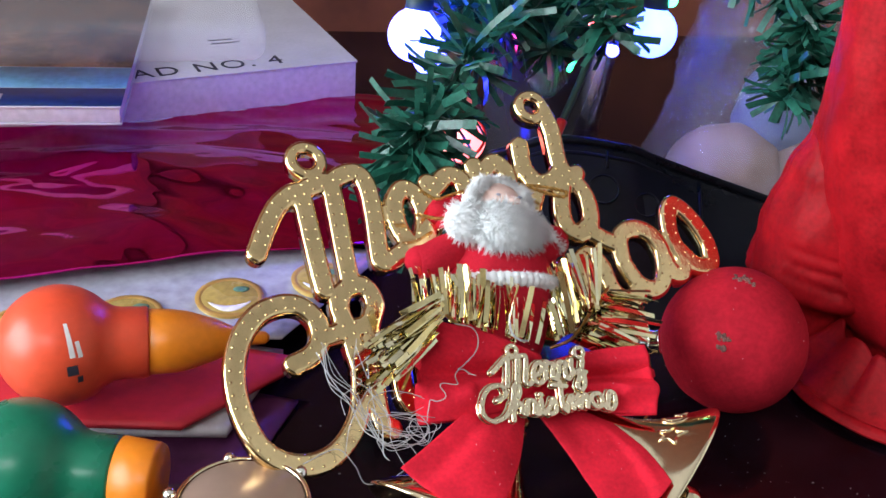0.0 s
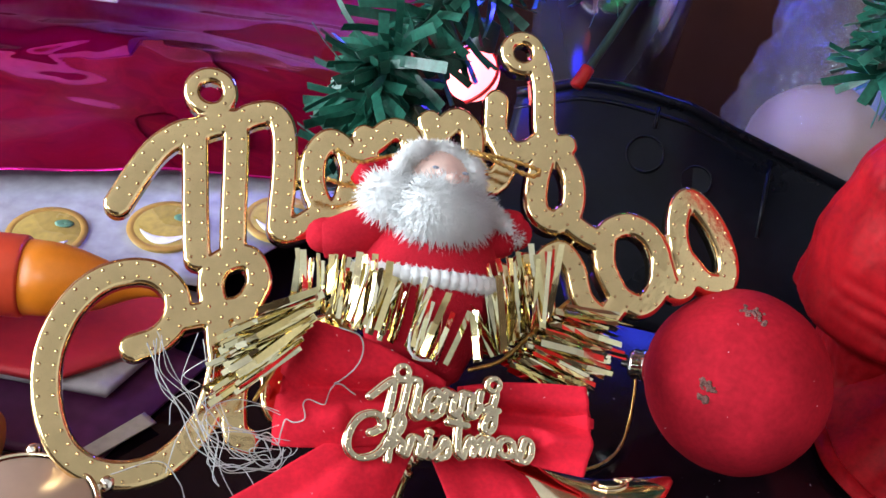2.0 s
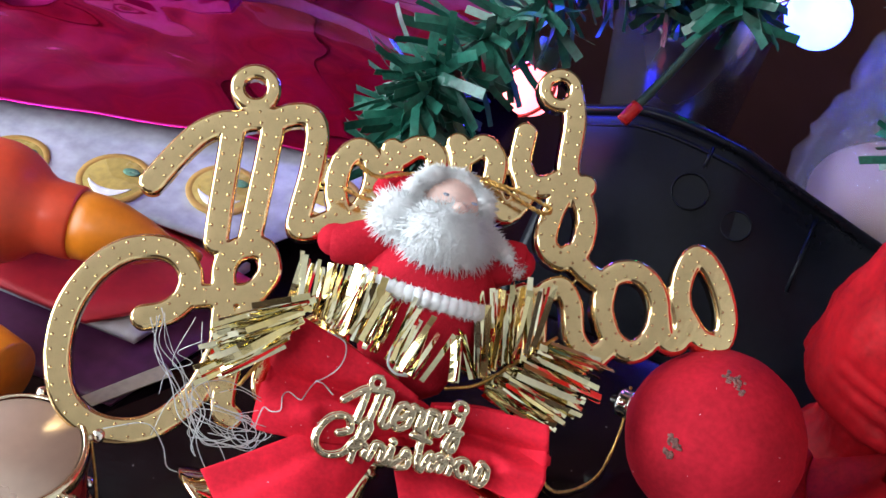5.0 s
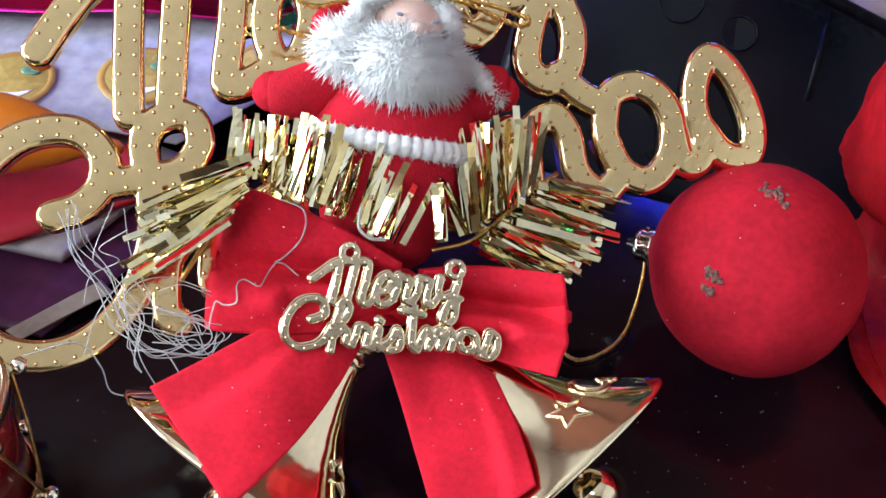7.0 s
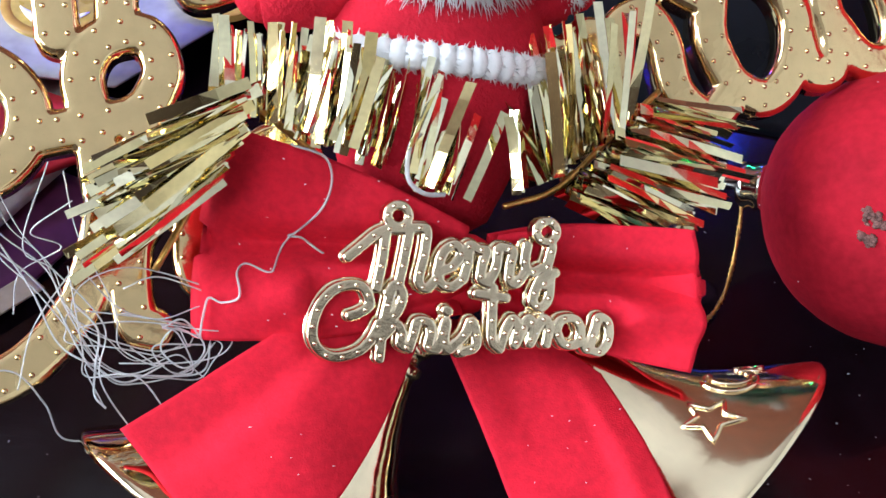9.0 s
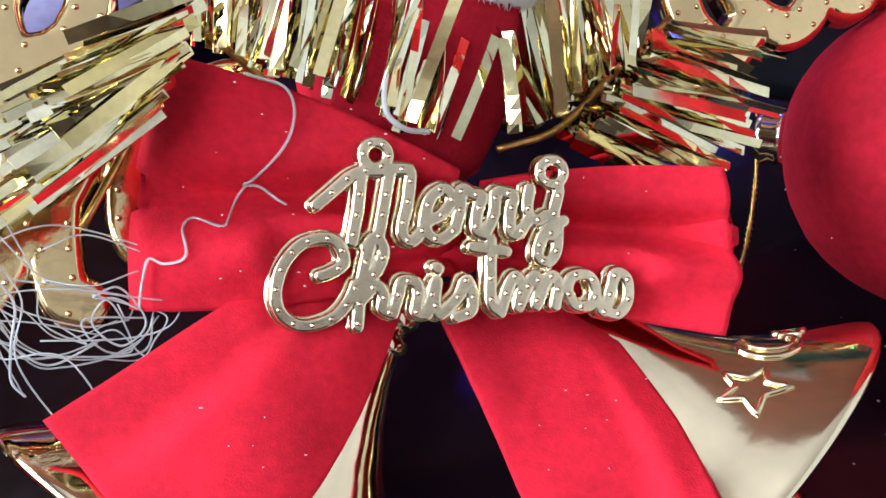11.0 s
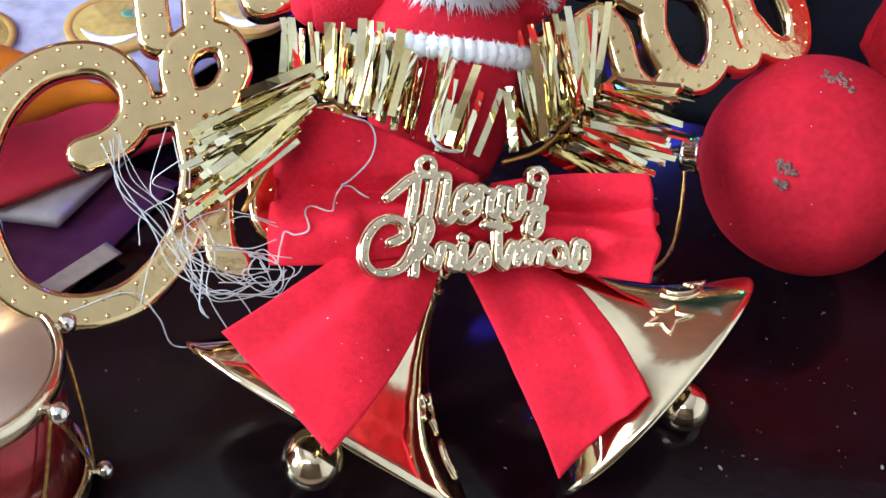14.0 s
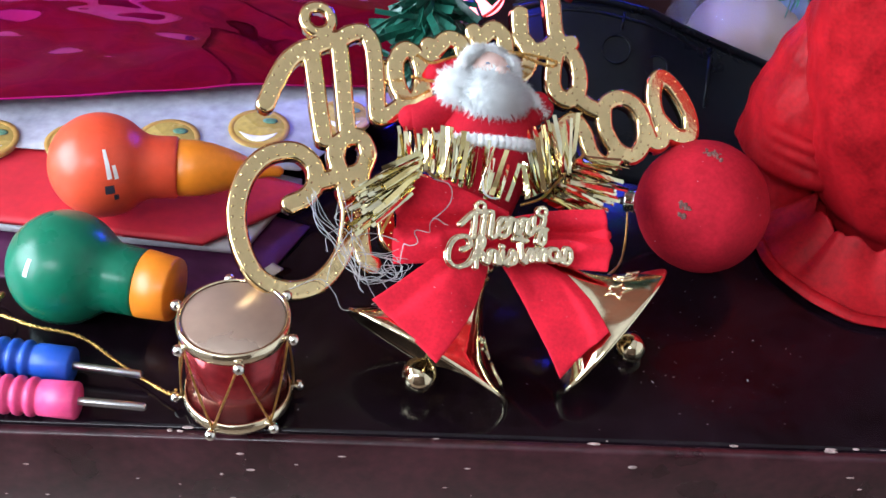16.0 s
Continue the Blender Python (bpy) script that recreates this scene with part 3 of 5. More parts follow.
orn = thing("christmas_bow_ornament", ORN, "red velvet bow with gold bells and plaque on the table", "ornament")
plate = part("plaque", cast_letters(PLAQUE_STROKES, PLAQUE_RINGS, 0.64, 0.12, 0.20, 1.2, tilt), GOLD_SMALL, orn, "small gold Merry Christmas plaque")
part("backing_edge", cast_letters(PLAQUE_STROKES, PLAQUE_RINGS, 0.84, 0.14, 0.2, 0.5, tilt_low), GOLD_SMALL, plate)
tagged(part("studs", studs_on(PLAQUE_STROKES, PLAQUE_RINGS, 0.0, 1.75, 0.27, tilt), GOLD_SMALL, plate), kind="stuff")


def lobe_shape(side, top, bottom, knot_top, knot_bottom, n_out, rise, puff, reach, folds):
    """One loop of the bow: out along the front and back along the rear, pleated at the knot. Millimetres in the ornament's frame.
    folds: valleys (height at the knot, height at the outer end, depth, width) with heights from 0 at the bottom to 1 at the top."""
    def fn(u, v):
        w = 1 - abs(2 * u - 1)
        front = u < 0.5
        e = w ** 0.9
        a = Vector((*knot_bottom, 0)).lerp(Vector((*knot_top, 0)), v)
        b = Vector((*bottom, 0)).lerp(Vector((*top, 0)), v)
        p = a.lerp(b, e)
        p.x += side * 1.3 * math.sin(math.pi * v) * e
        p.y += (0.9 * math.sin(math.pi * e) - 0.5 * e * (1 - e)) * (v - 0.5) * 2
        bulge = math.sin(math.pi * min(1, e * 0.94 + 0.03)) * puff * (0.4 + 0.6 * math.sin(math.pi * v))
        pleat = math.cos(v * 4 * math.pi + 0.6) * 1.4 * (1 - e) ** 1.8
        for v0, v1, deep, wide in folds:
            c = v0 + (v1 - v0) * e
            f = math.sin(math.pi * min(reach, 0.08 + 0.8 * e)) ** 0.8
            pleat -= deep * f * math.exp(-((v - c) / wide) ** 2)
            pleat += 0.45 * deep * f * math.exp(-((v - c + 1.9 * wide) / (1.2 * wide)) ** 2)
        z = -4.5 + (n_out + 4.5) * e ** rise
        if front:
            z += bulge + pleat
            z = min(z, 0.156 * p.x - 1.75 + 1.1 * max(0, side * p.x - 17.5) + 2 * max(0, p.y - (5.5 if side > 0 else 3.0 + 0.45 * max(0, p.x + 15))))
        else:
            z -= bulge + 1.4 + 0.3 * pleat + 1.5 * math.sin(math.pi * e)
        p.z = z + 0.18 * noise.noise(Vector((p.x * 0.4, p.y * 0.4, 3.0 * u)))
        return p
    return fn


def lobe(fn):
    return sheet(lambda u, v: fn(u, v) * 0.001, 72, 40, 0.0005)


LOOP_LEFT = lobe_shape(-1, (-26.9, 14.7), (-28.5, -9.4), (0.0, 6.0), (0.5, -4.0), -10.0, 1.0, 4.2, 0.84, [(0.62, 0.44, 6.0, 0.13)])
LOOP_RIGHT = lobe_shape(1, (25.8, 8.6), (27.4, -8.3), (4.0, 5.6), (4.5, -4.0), 5.6, 2.0, 2.8, 0.96, [(0.55, 0.60, 5.0, 0.12)])
part("bow_loop", lobe(LOOP_LEFT), RIBBON, orn)
part("bow_loop", lobe(LOOP_RIGHT), RIBBON, orn)


def ribbon_tail(k0, k1, e0, e1, n0, n1, crease, bow_out, rise):
    """A flat ribbon end from the knot (k0 to k1) to its cut edge (e0 to e1), with one long soft crease."""
    def fn(u, v):
        a = Vector((*k0, -7.0)).lerp(Vector((*k1, -6.5)), v)
        b = Vector((*e0, n0)).lerp(Vector((*e1, n1)), v)
        p = a.lerp(b, u)
        p.z = a.z + (b.z - a.z) * u ** rise
        p.x += bow_out * math.sin(math.pi * u) * v
        p.z += math.sin(math.pi * u ** 1.3) * 2.6 * (0.4 + 0.6 * math.sin(math.pi * v))
        p.z += 0.8 * math.cos(v * 9) * (1 - u) ** 1.5
        c = crease + 0.06 * (1 - u)
        p.z += 2.2 * math.tanh((v - c) / 0.05) * (1 - 0.75 * u) * min(1, 3 * u * u) * math.exp(-max(0, v - c) * 1.2)
        p.z += 0.5 * math.sin(5 * v + 3 * u) * u + 0.15 * noise.noise(Vector((p.x * 0.4, p.y * 0.4, 1.5)))
        return p * 0.001
    return sheet(fn, 48, 40, 0.0005)


part("bow_tail", ribbon_tail((-10.0, 0.0), (-2.2, -5.0), (-36.4, -19.3), (-22.7, -34.7), -6.3, 3.8, 0.30, 2.0, 0.9), RIBBON, orn)
part("bow_tail", ribbon_tail((-1.6, -5.0), (16.5, -5.0), (11.0, -37.4), (23.3, -24.6), 9.5, 11.5, 0.72, 0.4, 0.85), RIBBON, orn)
bm = bmesh.new()
ball(bm, (1.5, 0.5, -6.5), 5.0, 18, (0.9, 1.0, 0.55), MM)
part("bow_knot", bm, RIBBON, orn)

BELL = [(0, 0), (3.0, 0.1), (3.8, 0.8), (3.9, 2.2), (3.3, 2.8), (3.3, 3.6), (4.1, 4.0), (4.2, 5.0), (3.7, 5.6), (4.6, 9), (6.2, 13), (8.6, 17.5), (12.0, 22), (16.2, 26), (20.0, 29), (22.6, 31.2), (23.6, 32.2), (23.6, 33.0), (22.8, 33.3), (21.6, 31.8), (18.8, 29.3), (15, 26), (10.8, 22), (7.6, 17.8), (5.4, 13.2), (3.6, 9), (0, 8)]


def star_line(cx, cy, ro, ri, turn=0.0):
    return [(cx + (ro if k % 2 == 0 else ri) * math.sin(turn + k * math.pi / 5), cy + (ro if k % 2 == 0 else ri) * math.cos(turn + k * math.pi / 5)) for k in range(10)]


def on_bell(a, z, lift=0.15):
    """A point of the bell's outside, by its turn in degrees and its distance below the crown."""
    out = BELL[:17]
    for (r0, z0), (r1, z1) in zip(out, out[1:]):
        if z0 <= z <= z1 and z1 > z0:
            r = r0 + (r1 - r0) * (z - z0) / (z1 - z0) + lift
            return Vector((r * math.cos(radians(a)), r * math.sin(radians(a)), z))
    return Vector((23.6 * math.cos(radians(a)), 23.6 * math.sin(radians(a)), z))


def bell(apex, rim_a, rim_b, clapper, clapper_r, flat_by, marks):
    """A flattened bell from its crown to a mouth whose long way runs from rim_a to rim_b. Millimetres in the ornament's frame."""
    mouth = (Vector(rim_a) + Vector(rim_b)) / 2
    z = (mouth - Vector(apex)).normalized()
    x = Vector(rim_b) - Vector(rim_a)
    half = x.length / 2
    x = (x - z * x.dot(z)).normalized()
    m = MM @ axes(apex, x, z.cross(x), z) @ Matrix.Diagonal((half / 23.6, flat_by * half / 23.6, (mouth - Vector(apex)).length / 33.0, 1))
    fine = []
    for (r0, z0), (r1, z1) in zip(BELL, BELL[1:]):
        fine += [(r0 + (r1 - r0) * k / 2, z0 + (z1 - z0) * k / 2) for k in range(2)]
    b = part("bell", lathe(bmesh.new(), fine + [BELL[-1]], m, 64), GOLD_BELL, orn, "shiny gold bell")
    bm = bmesh.new()
    tube(bm, [(m @ Vector((0, 0, 12))).lerp(MM @ Vector(clapper), k / 6) for k in range(7)], 0.0011, 8)
    ball(bm, clapper, clapper_r, 48, (1, 1, 1), MM)
    part("clapper", bm, GOLD_BELL, b)
    for kind, a0, z0, size in marks:
        if kind == "star":
            line = star_line(0, 0, size, size * 0.45, 0.3)
        else:
            line = [(size * math.cos(t), size * math.sin(t)) for t in np.linspace(0.5, 5.2, 14)] + [(0.35 * size + 0.75 * size * math.cos(t), 0.75 * size * math.sin(t)) for t in np.linspace(4.8, 1.0, 10)]
        rr = on_bell(a0, z0).xy.length
        pts = [m @ on_bell(a0 - math.degrees(x / rr), z0 + y * 0.8) for x, y in line]
        bm = tube(bmesh.new(), [p for a, c in zip(pts, pts[1:] + pts[:1]) for p in (a.lerp(c, k / 4) for k in range(4))], 0.00034, 6, True)
        part("embossed_" + kind, bm, GOLD_BELL, b)


bell((-3.5, -6.5, -9.5), (-40.6, -23.7, -16.0), (4.8, -44.2, -7.0), (-20.0, -38.4, -11.8), 4.8, 0.58, [("star", 33, 22, 3.2), ("moon", 22, 27, 2.6)])
bell((9.2, -4.2, -7.5), (15.9, -40.4, -1.0), (48.5, -8.2, 4.0), (42.0, -28.4, -5.0), 4.4, 0.58, [("star", 62, 25.0, 3.5), ("moon", 30, 24.5, 3.0), ("star", 12, 26, 1.6)])

rng = random.Random(77)
bm = bmesh.new()
for k in range(60):
    x, y = rng.choice(((rng.uniform(-27, -4), rng.uniform(-6, 12)), (rng.uniform(6, 28), rng.uniform(-6, 9)), (rng.uniform(-26, -8), rng.uniform(-28, -14)), (rng.uniform(6, 20), rng.uniform(-30, -12))))
    ball(bm, (x, y, rng.uniform(0.5, 3.0) if y > -10 else rng.uniform(3, 7)), rng.uniform(0.04, 0.08), 6, (rng.uniform(1, 3), 1, 1), MM)
tagged(part("lint", bm, LINT, orn), kind="stuff")

# tinsel: strips that cross a bent wire
tins = thing("tinsel_garland", ORN, "bent gold tinsel garland with flat shiny strips round the doll", "tinsel")
rng = random.Random(12)


def strips(a0, a1, d0, d1, len0, len1, n0, n1, count, jitter=0.11):
    """Strips whose roots run from a0 to a1 while their way turns from d0 to d1 degrees. Millimetres."""
    for k in range(count):
        t = (k + rng.uniform(-0.3, 0.3)) / max(1, count - 1)
        root = Vector((a0[0] + (a1[0] - a0[0]) * t + rng.uniform(-0.8, 0.8), a0[1] + (a1[1] - a0[1]) * t + rng.uniform(-0.8, 0.8), n0 + (n1 - n0) * t + rng.uniform(-3.0, 2.5)))
        w = radians(d0 + (d1 - d0) * t + rng.gauss(0, jitter * 30))
        ln = (len0 + (len1 - len0) * t) * rng.uniform(0.78, 1.1)
        out = Vector((math.cos(w), math.sin(w), rng.gauss(0.05, 0.13))).normalized()
        side = Vector((0, 0, 1)).cross(out).normalized()
        side = (side * math.cos(0.5) + Vector((0, 0, 1)) * rng.gauss(0.08, 0.6)).normalized()
        twist = rng.gauss(0, 0.32)
        wide = rng.uniform(0.36, 0.72)
        curl = rng.uniform(-1.8, 1.0)
        bm = bmesh.new()
        nrm = out.cross(side).normalized()
        rows = []
        for q in range(7):
            f = q / 6
            c = root + out * ln * f + nrm * curl * f * f + Vector((0, 0, -1.0)) * f * f
            sd = side * math.cos(twist * f) + nrm * math.sin(twist * f)
            nd = nrm * math.cos(twist * f) - side * math.sin(twist * f)
            rows.append([bm.verts.new((c + sd * s * wide + nd * h) * 0.001) for s, h in ((-1, 0), (1, 0), (1, 0.07), (-1, 0.07))])
        for a, b in zip(rows, rows[1:]):
            for s in range(4):
                bm.faces.new((a[s], a[(s + 1) % 4], b[(s + 1) % 4], b[s]))
        bm.faces.new(rows[0][::-1])
        bm.faces.new(rows[-1])
        part("strip", bm, TINSEL, tins, smooth=False)


# outer fan of the bent end, then the crown of upright strips, on both sides
strips((-28.0, 18.0), (-31.5, 6.0), 212, 221, 15, 14, -7, -6, 78)
strips((-26.0, 19.0), (-29.0, 9.0), 211, 224, 12, 13, -4, -3, 50)
strips((-29.0, 17.0), (-12.0, 13.5), 96, 84, 9, 14, -8, -8, 46)
strips((-20.0, 14.5), (-5.0, 11.0), 82, 77, 13, 13, -5, -5, 26)
strips((-6.0, 10.5), (0.0, 9.0), 78, 66, 12, 11, -4, -4, 7)
strips((5.5, 11.5), (7.5, 11.0), 96, 100, 8, 9, -3, -3, 4)
strips((11.5, 12.0), (16.0, 16.0), 118, 98, 18, 19, -9, -9, 16)
strips((14.0, 15.0), (23.0, 21.5), 108, 92, 17, 15, -7, -7, 16)
strips((13.5, 11.5), (25.0, 24.5), -15, -5, 18, 14, -6, -7, 64)
strips((13.0, 10.5), (20.0, 18.5), -19, -9, 15, 17, -2, -3, 36)
for line in ([(-4, 8, -7), (-16, 12, -8), (-28, 18, -8), (-30, 8, -8), (-34, -2, -9)], [(6, 9, -7), (13, 12, -7), (20, 19, -8), (27, 26, -9)]):
    part("wire", tube(bmesh.new(), [MM @ p for p in spline(line, 8)], 0.0004, 6), THREAD_GOLD, tins)

# the doll: one plain mesh
rng = random.Random(7)


def doll():
    bm = bmesh.new()

    def mark(i, f0):
        bm.faces.ensure_lookup_table()
        for f in bm.faces[f0:]:
            f.material_index = i

    def count():
        return len(bm.faces)

    f0 = count()  # felt coat: belly, chest, legs, arms, cap
    body = [(0, 4), (5, 4.5), (8.5, 7), (10.5, 12), (12.2, 18), (13.5, 24), (14.0, 27), (13.6, 31), (11.5, 36), (8, 40), (0, 42)]
    lathe(bm, body, MM @ Matrix.Translation((-1.0, 0, -17)) @ pose(0, 0, 0, -90, 0, 0) @ Matrix.Diagonal((1.05, 0.82, 1, 1)), 36)
    tube(bm, [MM @ p for p in spline([(-9, 36, -18), (-16, 33.5, -17), (-20.5, 31.5, -17), (-23, 31, -18)], 6)], lambda t: 0.0052 - 0.0012 * t, 14)
    ball(bm, (-23.3, 31.5, -18), 3.6, 14, (1, 1, 1), MM)
    tube(bm, [MM @ p for p in spline([(7, 36, -17), (11, 37, -16), (14, 38.5, -15), (15.5, 38.5, -15)], 6)], lambda t: 0.0054 - 0.0010 * t, 14)
    ball(bm, (16.2, 38.6, -15.5), 3.6, 14, (1, 1, 1), MM)
    lathe(bm, [(0, 10), (7, 9), (10.5, 5), (11.5, 0)], MM @ Matrix.Translation((-7.0, 45.0, -21)) @ pose(0, 0, 0, -75, 0, 25) @ Matrix.Diagonal((0.80, 0.74, 0.6, 1)), 28)
    tube(bm, [MM @ p for p in spline([(-9, 47, -23), (-13.8, 46.8, -22), (-16.2, 44.6, -20)], 5)], lambda t: 0.0036 - 0.0010 * t, 14)
    mark(0, f0)
    f0 = count()  # face
    ball(bm, (-3.2, 45.6, -13.2), 7.0, 26, (1.0, 0.95, 0.9), MM)
    ball(bm, (-2.6, 44.8, -5.9), 1.6, 12, (1.1, 0.9, 0.9), MM)
    mark(1, f0)
    f0 = count()
    for x in (-5.9, 0.4):
        ball(bm, (x, 47.0, -7.3), 0.55, 10, (1.3, 0.6, 0.5), MM)
    mark(3, f0)
    f0 = count()  # fluff: short hairs over beard, brim, cuff, belt and hem
    hair_normals = []

    def hair(root, way, ln, w, out):
        way = way.normalized()
        s = way.cross(Vector((rng.uniform(-1, 1), rng.uniform(-1, 1), rng.uniform(-1, 1)))).normalized() * w
        tip = root + way * ln + Vector((0, -0.12 * ln, 0))
        vs = [bm.verts.new(MM @ v) for v in (root - s, root + s, root + s.cross(way).normalized() * w, tip)]
        for a, b, c in ((1, 0, 3), (2, 1, 3), (0, 2, 3)):
            bm.faces.new((vs[a], vs[b], vs[c]))
        hair_normals.extend((v, out) for v in vs)

    def tuft(centre, r, squash, n, ln, w=0.16, down=0.0):
        ball(bm, centre, r, 18, squash, MM)
        for _ in range(n):
            d = Vector((rng.gauss(0, 1), rng.gauss(0, 1), abs(rng.gauss(0, 1)) + 0.05)).normalized()
            root = Vector(centre) + Vector((d.x * squash[0], d.y * squash[1], d.z * squash[2])) * r * 0.96
            hair(root, d + Vector((rng.gauss(0, 0.35), rng.gauss(0, 0.35) - down, rng.gauss(0, 0.25))), ln * rng.uniform(0.5, 1.15), w, d)

    tuft((-3.5, 38.7, -8.8), 8.8, (1.12, 0.74, 0.66), 2100, 3.0, 0.19, 0.35)
    tuft((-12.4, 40.2, -11.5), 6.0, (1.1, 0.85, 0.8), 1000, 2.7, 0.18, 0.2)
    tuft((4.0, 40.5, -11.0), 4.8, (0.9, 0.8, 0.8), 620, 2.5, 0.18, 0.2)
    tuft((-2.6, 42.3, -6.0), 3.0, (2.0, 0.5, 0.6), 420, 2.0, 0.17, 0.3)
    for k in range(19):  # brim round the face
        a = radians(-4 + 176 * k / 18)
        tuft((-4.0 + 8.4 * math.cos(a), 45.0 + 6.4 * math.sin(a), -10.8 + 0.7 * math.sin(3 * a)), 1.75 + 0.35 * math.sin(5 * k), (1, 1, 1), 130, 1.5, 0.14)
    for k in range(6):
        t = k / 5
        tuft((7.5 + 7.2 * t, 41.2 - 3.2 * t - 0.8 * t * t, -10.5 - 2.0 * t), 1.75, (1, 1, 1), 120, 1.3)
    for k in range(30):  # belt
        a = radians(-20 + 220 * k / 29)
        tuft((-1.0 + 14.4 * math.cos(a), 26.6 - 1.2 * math.sin(a) + 0.4 * math.cos(a), -17 + 11.6 * math.sin(a)), 1.75, (0.85, 1.05, 0.9), 60, 0.9, 0.12)
    mark(2, f0)
    bm.verts.index_update()
    return bm, [(v.index, n.copy()) for v, n in hair_normals]


doll_mesh, fur = doll()
santa = part("santa_doll", doll_mesh, [FELT, SKIN, FLUFF, EYES])
normals = [v.normal.copy() for v in santa.data.vertices]
for k, n in fur:
    normals[k] = n
santa.data.normals_split_custom_set_from_vertices(normals)
santa.matrix_world = ORN
tagged(santa, "small red felt doll with fluffy white beard", "doll")

# gold hanging cords and loose nylon threads
cord = thing("gold_cord", ORN, "twisted gold hanging cord looped behind the doll's head", "cord")


def twisted(parent, line, r=0.00028, turns=0.0026):
    for ph in (0, math.pi):
        out, run = [], 0.0
        for a, b in zip(line, line[1:]):
            t = (b - a).normalized() if (b - a).length > 1e-9 else Vector((1, 0, 0))
            x = t.cross(Vector((0.1, 0.2, 1))).normalized()
            y = t.cross(x)
            w = 2 * math.pi * run / turns + ph
            out.append(a + (x * math.cos(w) + y * math.sin(w)) * r)
            run += (b - a).length
        part("strand", tube(bmesh.new(), out, r * 1.05, 6), THREAD_GOLD, parent)


twisted(cord, [MM @ p for p in spline([(-24.3, 47.9, -14), (-19.3, 46.6, -15), (-12.7, 49.5, -18), (-2.5, 53.4, -18), (8.7, 53.3, -14), (17.3, 51.8, -11), (16.6, 50.2, -11), (12.2, 51.0, -12), (6.3, 52.8, -14), (0.0, 53.0, -19)], 12)])
twisted(cord, [MM @ p for p in spline([(-25.0, 42.0, -15), (-20, 41.5, -15), (-15, 43.0, -18)], 10)])
cord2 = thing("gold_cord", Matrix(), "twisted gold cord loop lying on the table beside the red ball", "cord")
twisted(cord2, spline([(0.0728, 0.2575, 0.017), (0.0745, 0.250, 0.008), (0.0735, 0.240, 0.002), (0.067, 0.232, 0.0014), (0.0615, 0.235, 0.002), (0.0585, 0.243, 0.006), (0.059, 0.250, 0.012)], 14), 0.00024, 0.002)
nylon = thing("nylon_thread", ORN, "tangle of clear nylon thread hanging from the bow and sign", "thread")
rng = random.Random(21)


def on_loop(fn, pts, lift=1.1):
    """Points laid on the front of a bow loop."""
    grid = [fn(0.5 * i / 90, j / 80) for i in range(90) for j in range(81)]
    out = []
    for x, y in pts:
        near = sorted(grid, key=lambda p: (p.x - x) ** 2 + (p.y - y) ** 2)[:10]
        out.append((x, y, sum(g.z for g in near) / 10 + lift))
    return out


for r, pts in ((0.00015, [(-20.9, 13.4), (-17.0, 12.2), (-16.6, 8.3), (-18.8, 4.0), (-19.7, 3.1), (-18.1, 3.0), (-15.8, 1.5)]),
               (0.00014, [(-19.4, 3.2), (-21.3, -0.1), (-22.2, -1.0), (-24.3, -0.4), (-25.4, -1.5), (-25.3, -4.0), (-26.9, -4.8), (-28.3, -4.5), (-28.6, -6.7), (-28.6, -9.0)])):
    line = [Vector(p) for p in on_loop(LOOP_LEFT, [(p.x, p.y) for p in spline([(*q, 0) for q in pts], 10)])]
    part("strand", tube(bmesh.new(), [MM @ p for p in line], r, 6), NYLON, nylon)
part("strand", tube(bmesh.new(), [MM @ p for p in spline([(-5.9, 16.6, -5), (-8.0, 14.7, -3), (-8.2, 11.0, -2), (-6.2, 9.5, -2), (-3.3, 9.6, -3)], 8)], 0.00030, 6), NYLON, nylon)
BUNDLES = ([(-52.0, 6.4, -11), (-50.5, 1.3, -11), (-46.2, -3.2, -11), (-43.3, -7.9, -11), (-38.5, -14.0, -11), (-33.5, -15.2, -11), (-27.7, -13.5, -11), (-27.1, -10.5, -11)],
           [(-53.0, 7.2, -10), (-49.9, 0.3, -10), (-45.2, -4.5, -10), (-41.8, -9.8, -10), (-38.2, -11.8, -10), (-34.8, -13.7, -10), (-30.3, -12.1, -10)],
           [(-33.0, -7.1, -9), (-30.1, -7.7, -9), (-29.2, -10.5, -9), (-31.2, -12.4, -9), (-33.1, -10.7, -9), (-32.2, -8.5, -9), (-28.5, -9.0, -9)],
           [(-43.0, -6.0, -9), (-40.5, -9.0, -9), (-39.3, -12.5, -9), (-39.8, -14.9, -9), (-38.6, -17.5, -9)])
for line, n in zip(BUNDLES, (3, 3, 2, 2)):
    for k in range(n):
        off = Vector((rng.gauss(0, 0.7), rng.gauss(0, 0.7), rng.gauss(0, 0.6)))
        pts = [Vector(p) + off + Vector((rng.gauss(0, 0.5), rng.gauss(0, 0.5), rng.gauss(0, 0.4))) for p in line]
        part("strand", tube(bmesh.new(), [MM @ p for p in spline(pts, 8)], rng.uniform(0.00007, 0.00015), 5), NYLON, nylon)
part("strand", tube(bmesh.new(), [MM @ p for p in spline([(-56.2, -17.8, -14), (-48.4, -14.7, -14), (-44.1, -18.1, -14), (-41.4, -22.2, -14), (-34.7, -21.0, -14), (-28.3, -16.8, -14)], 10)], 0.00012, 5), NYLON, nylon)
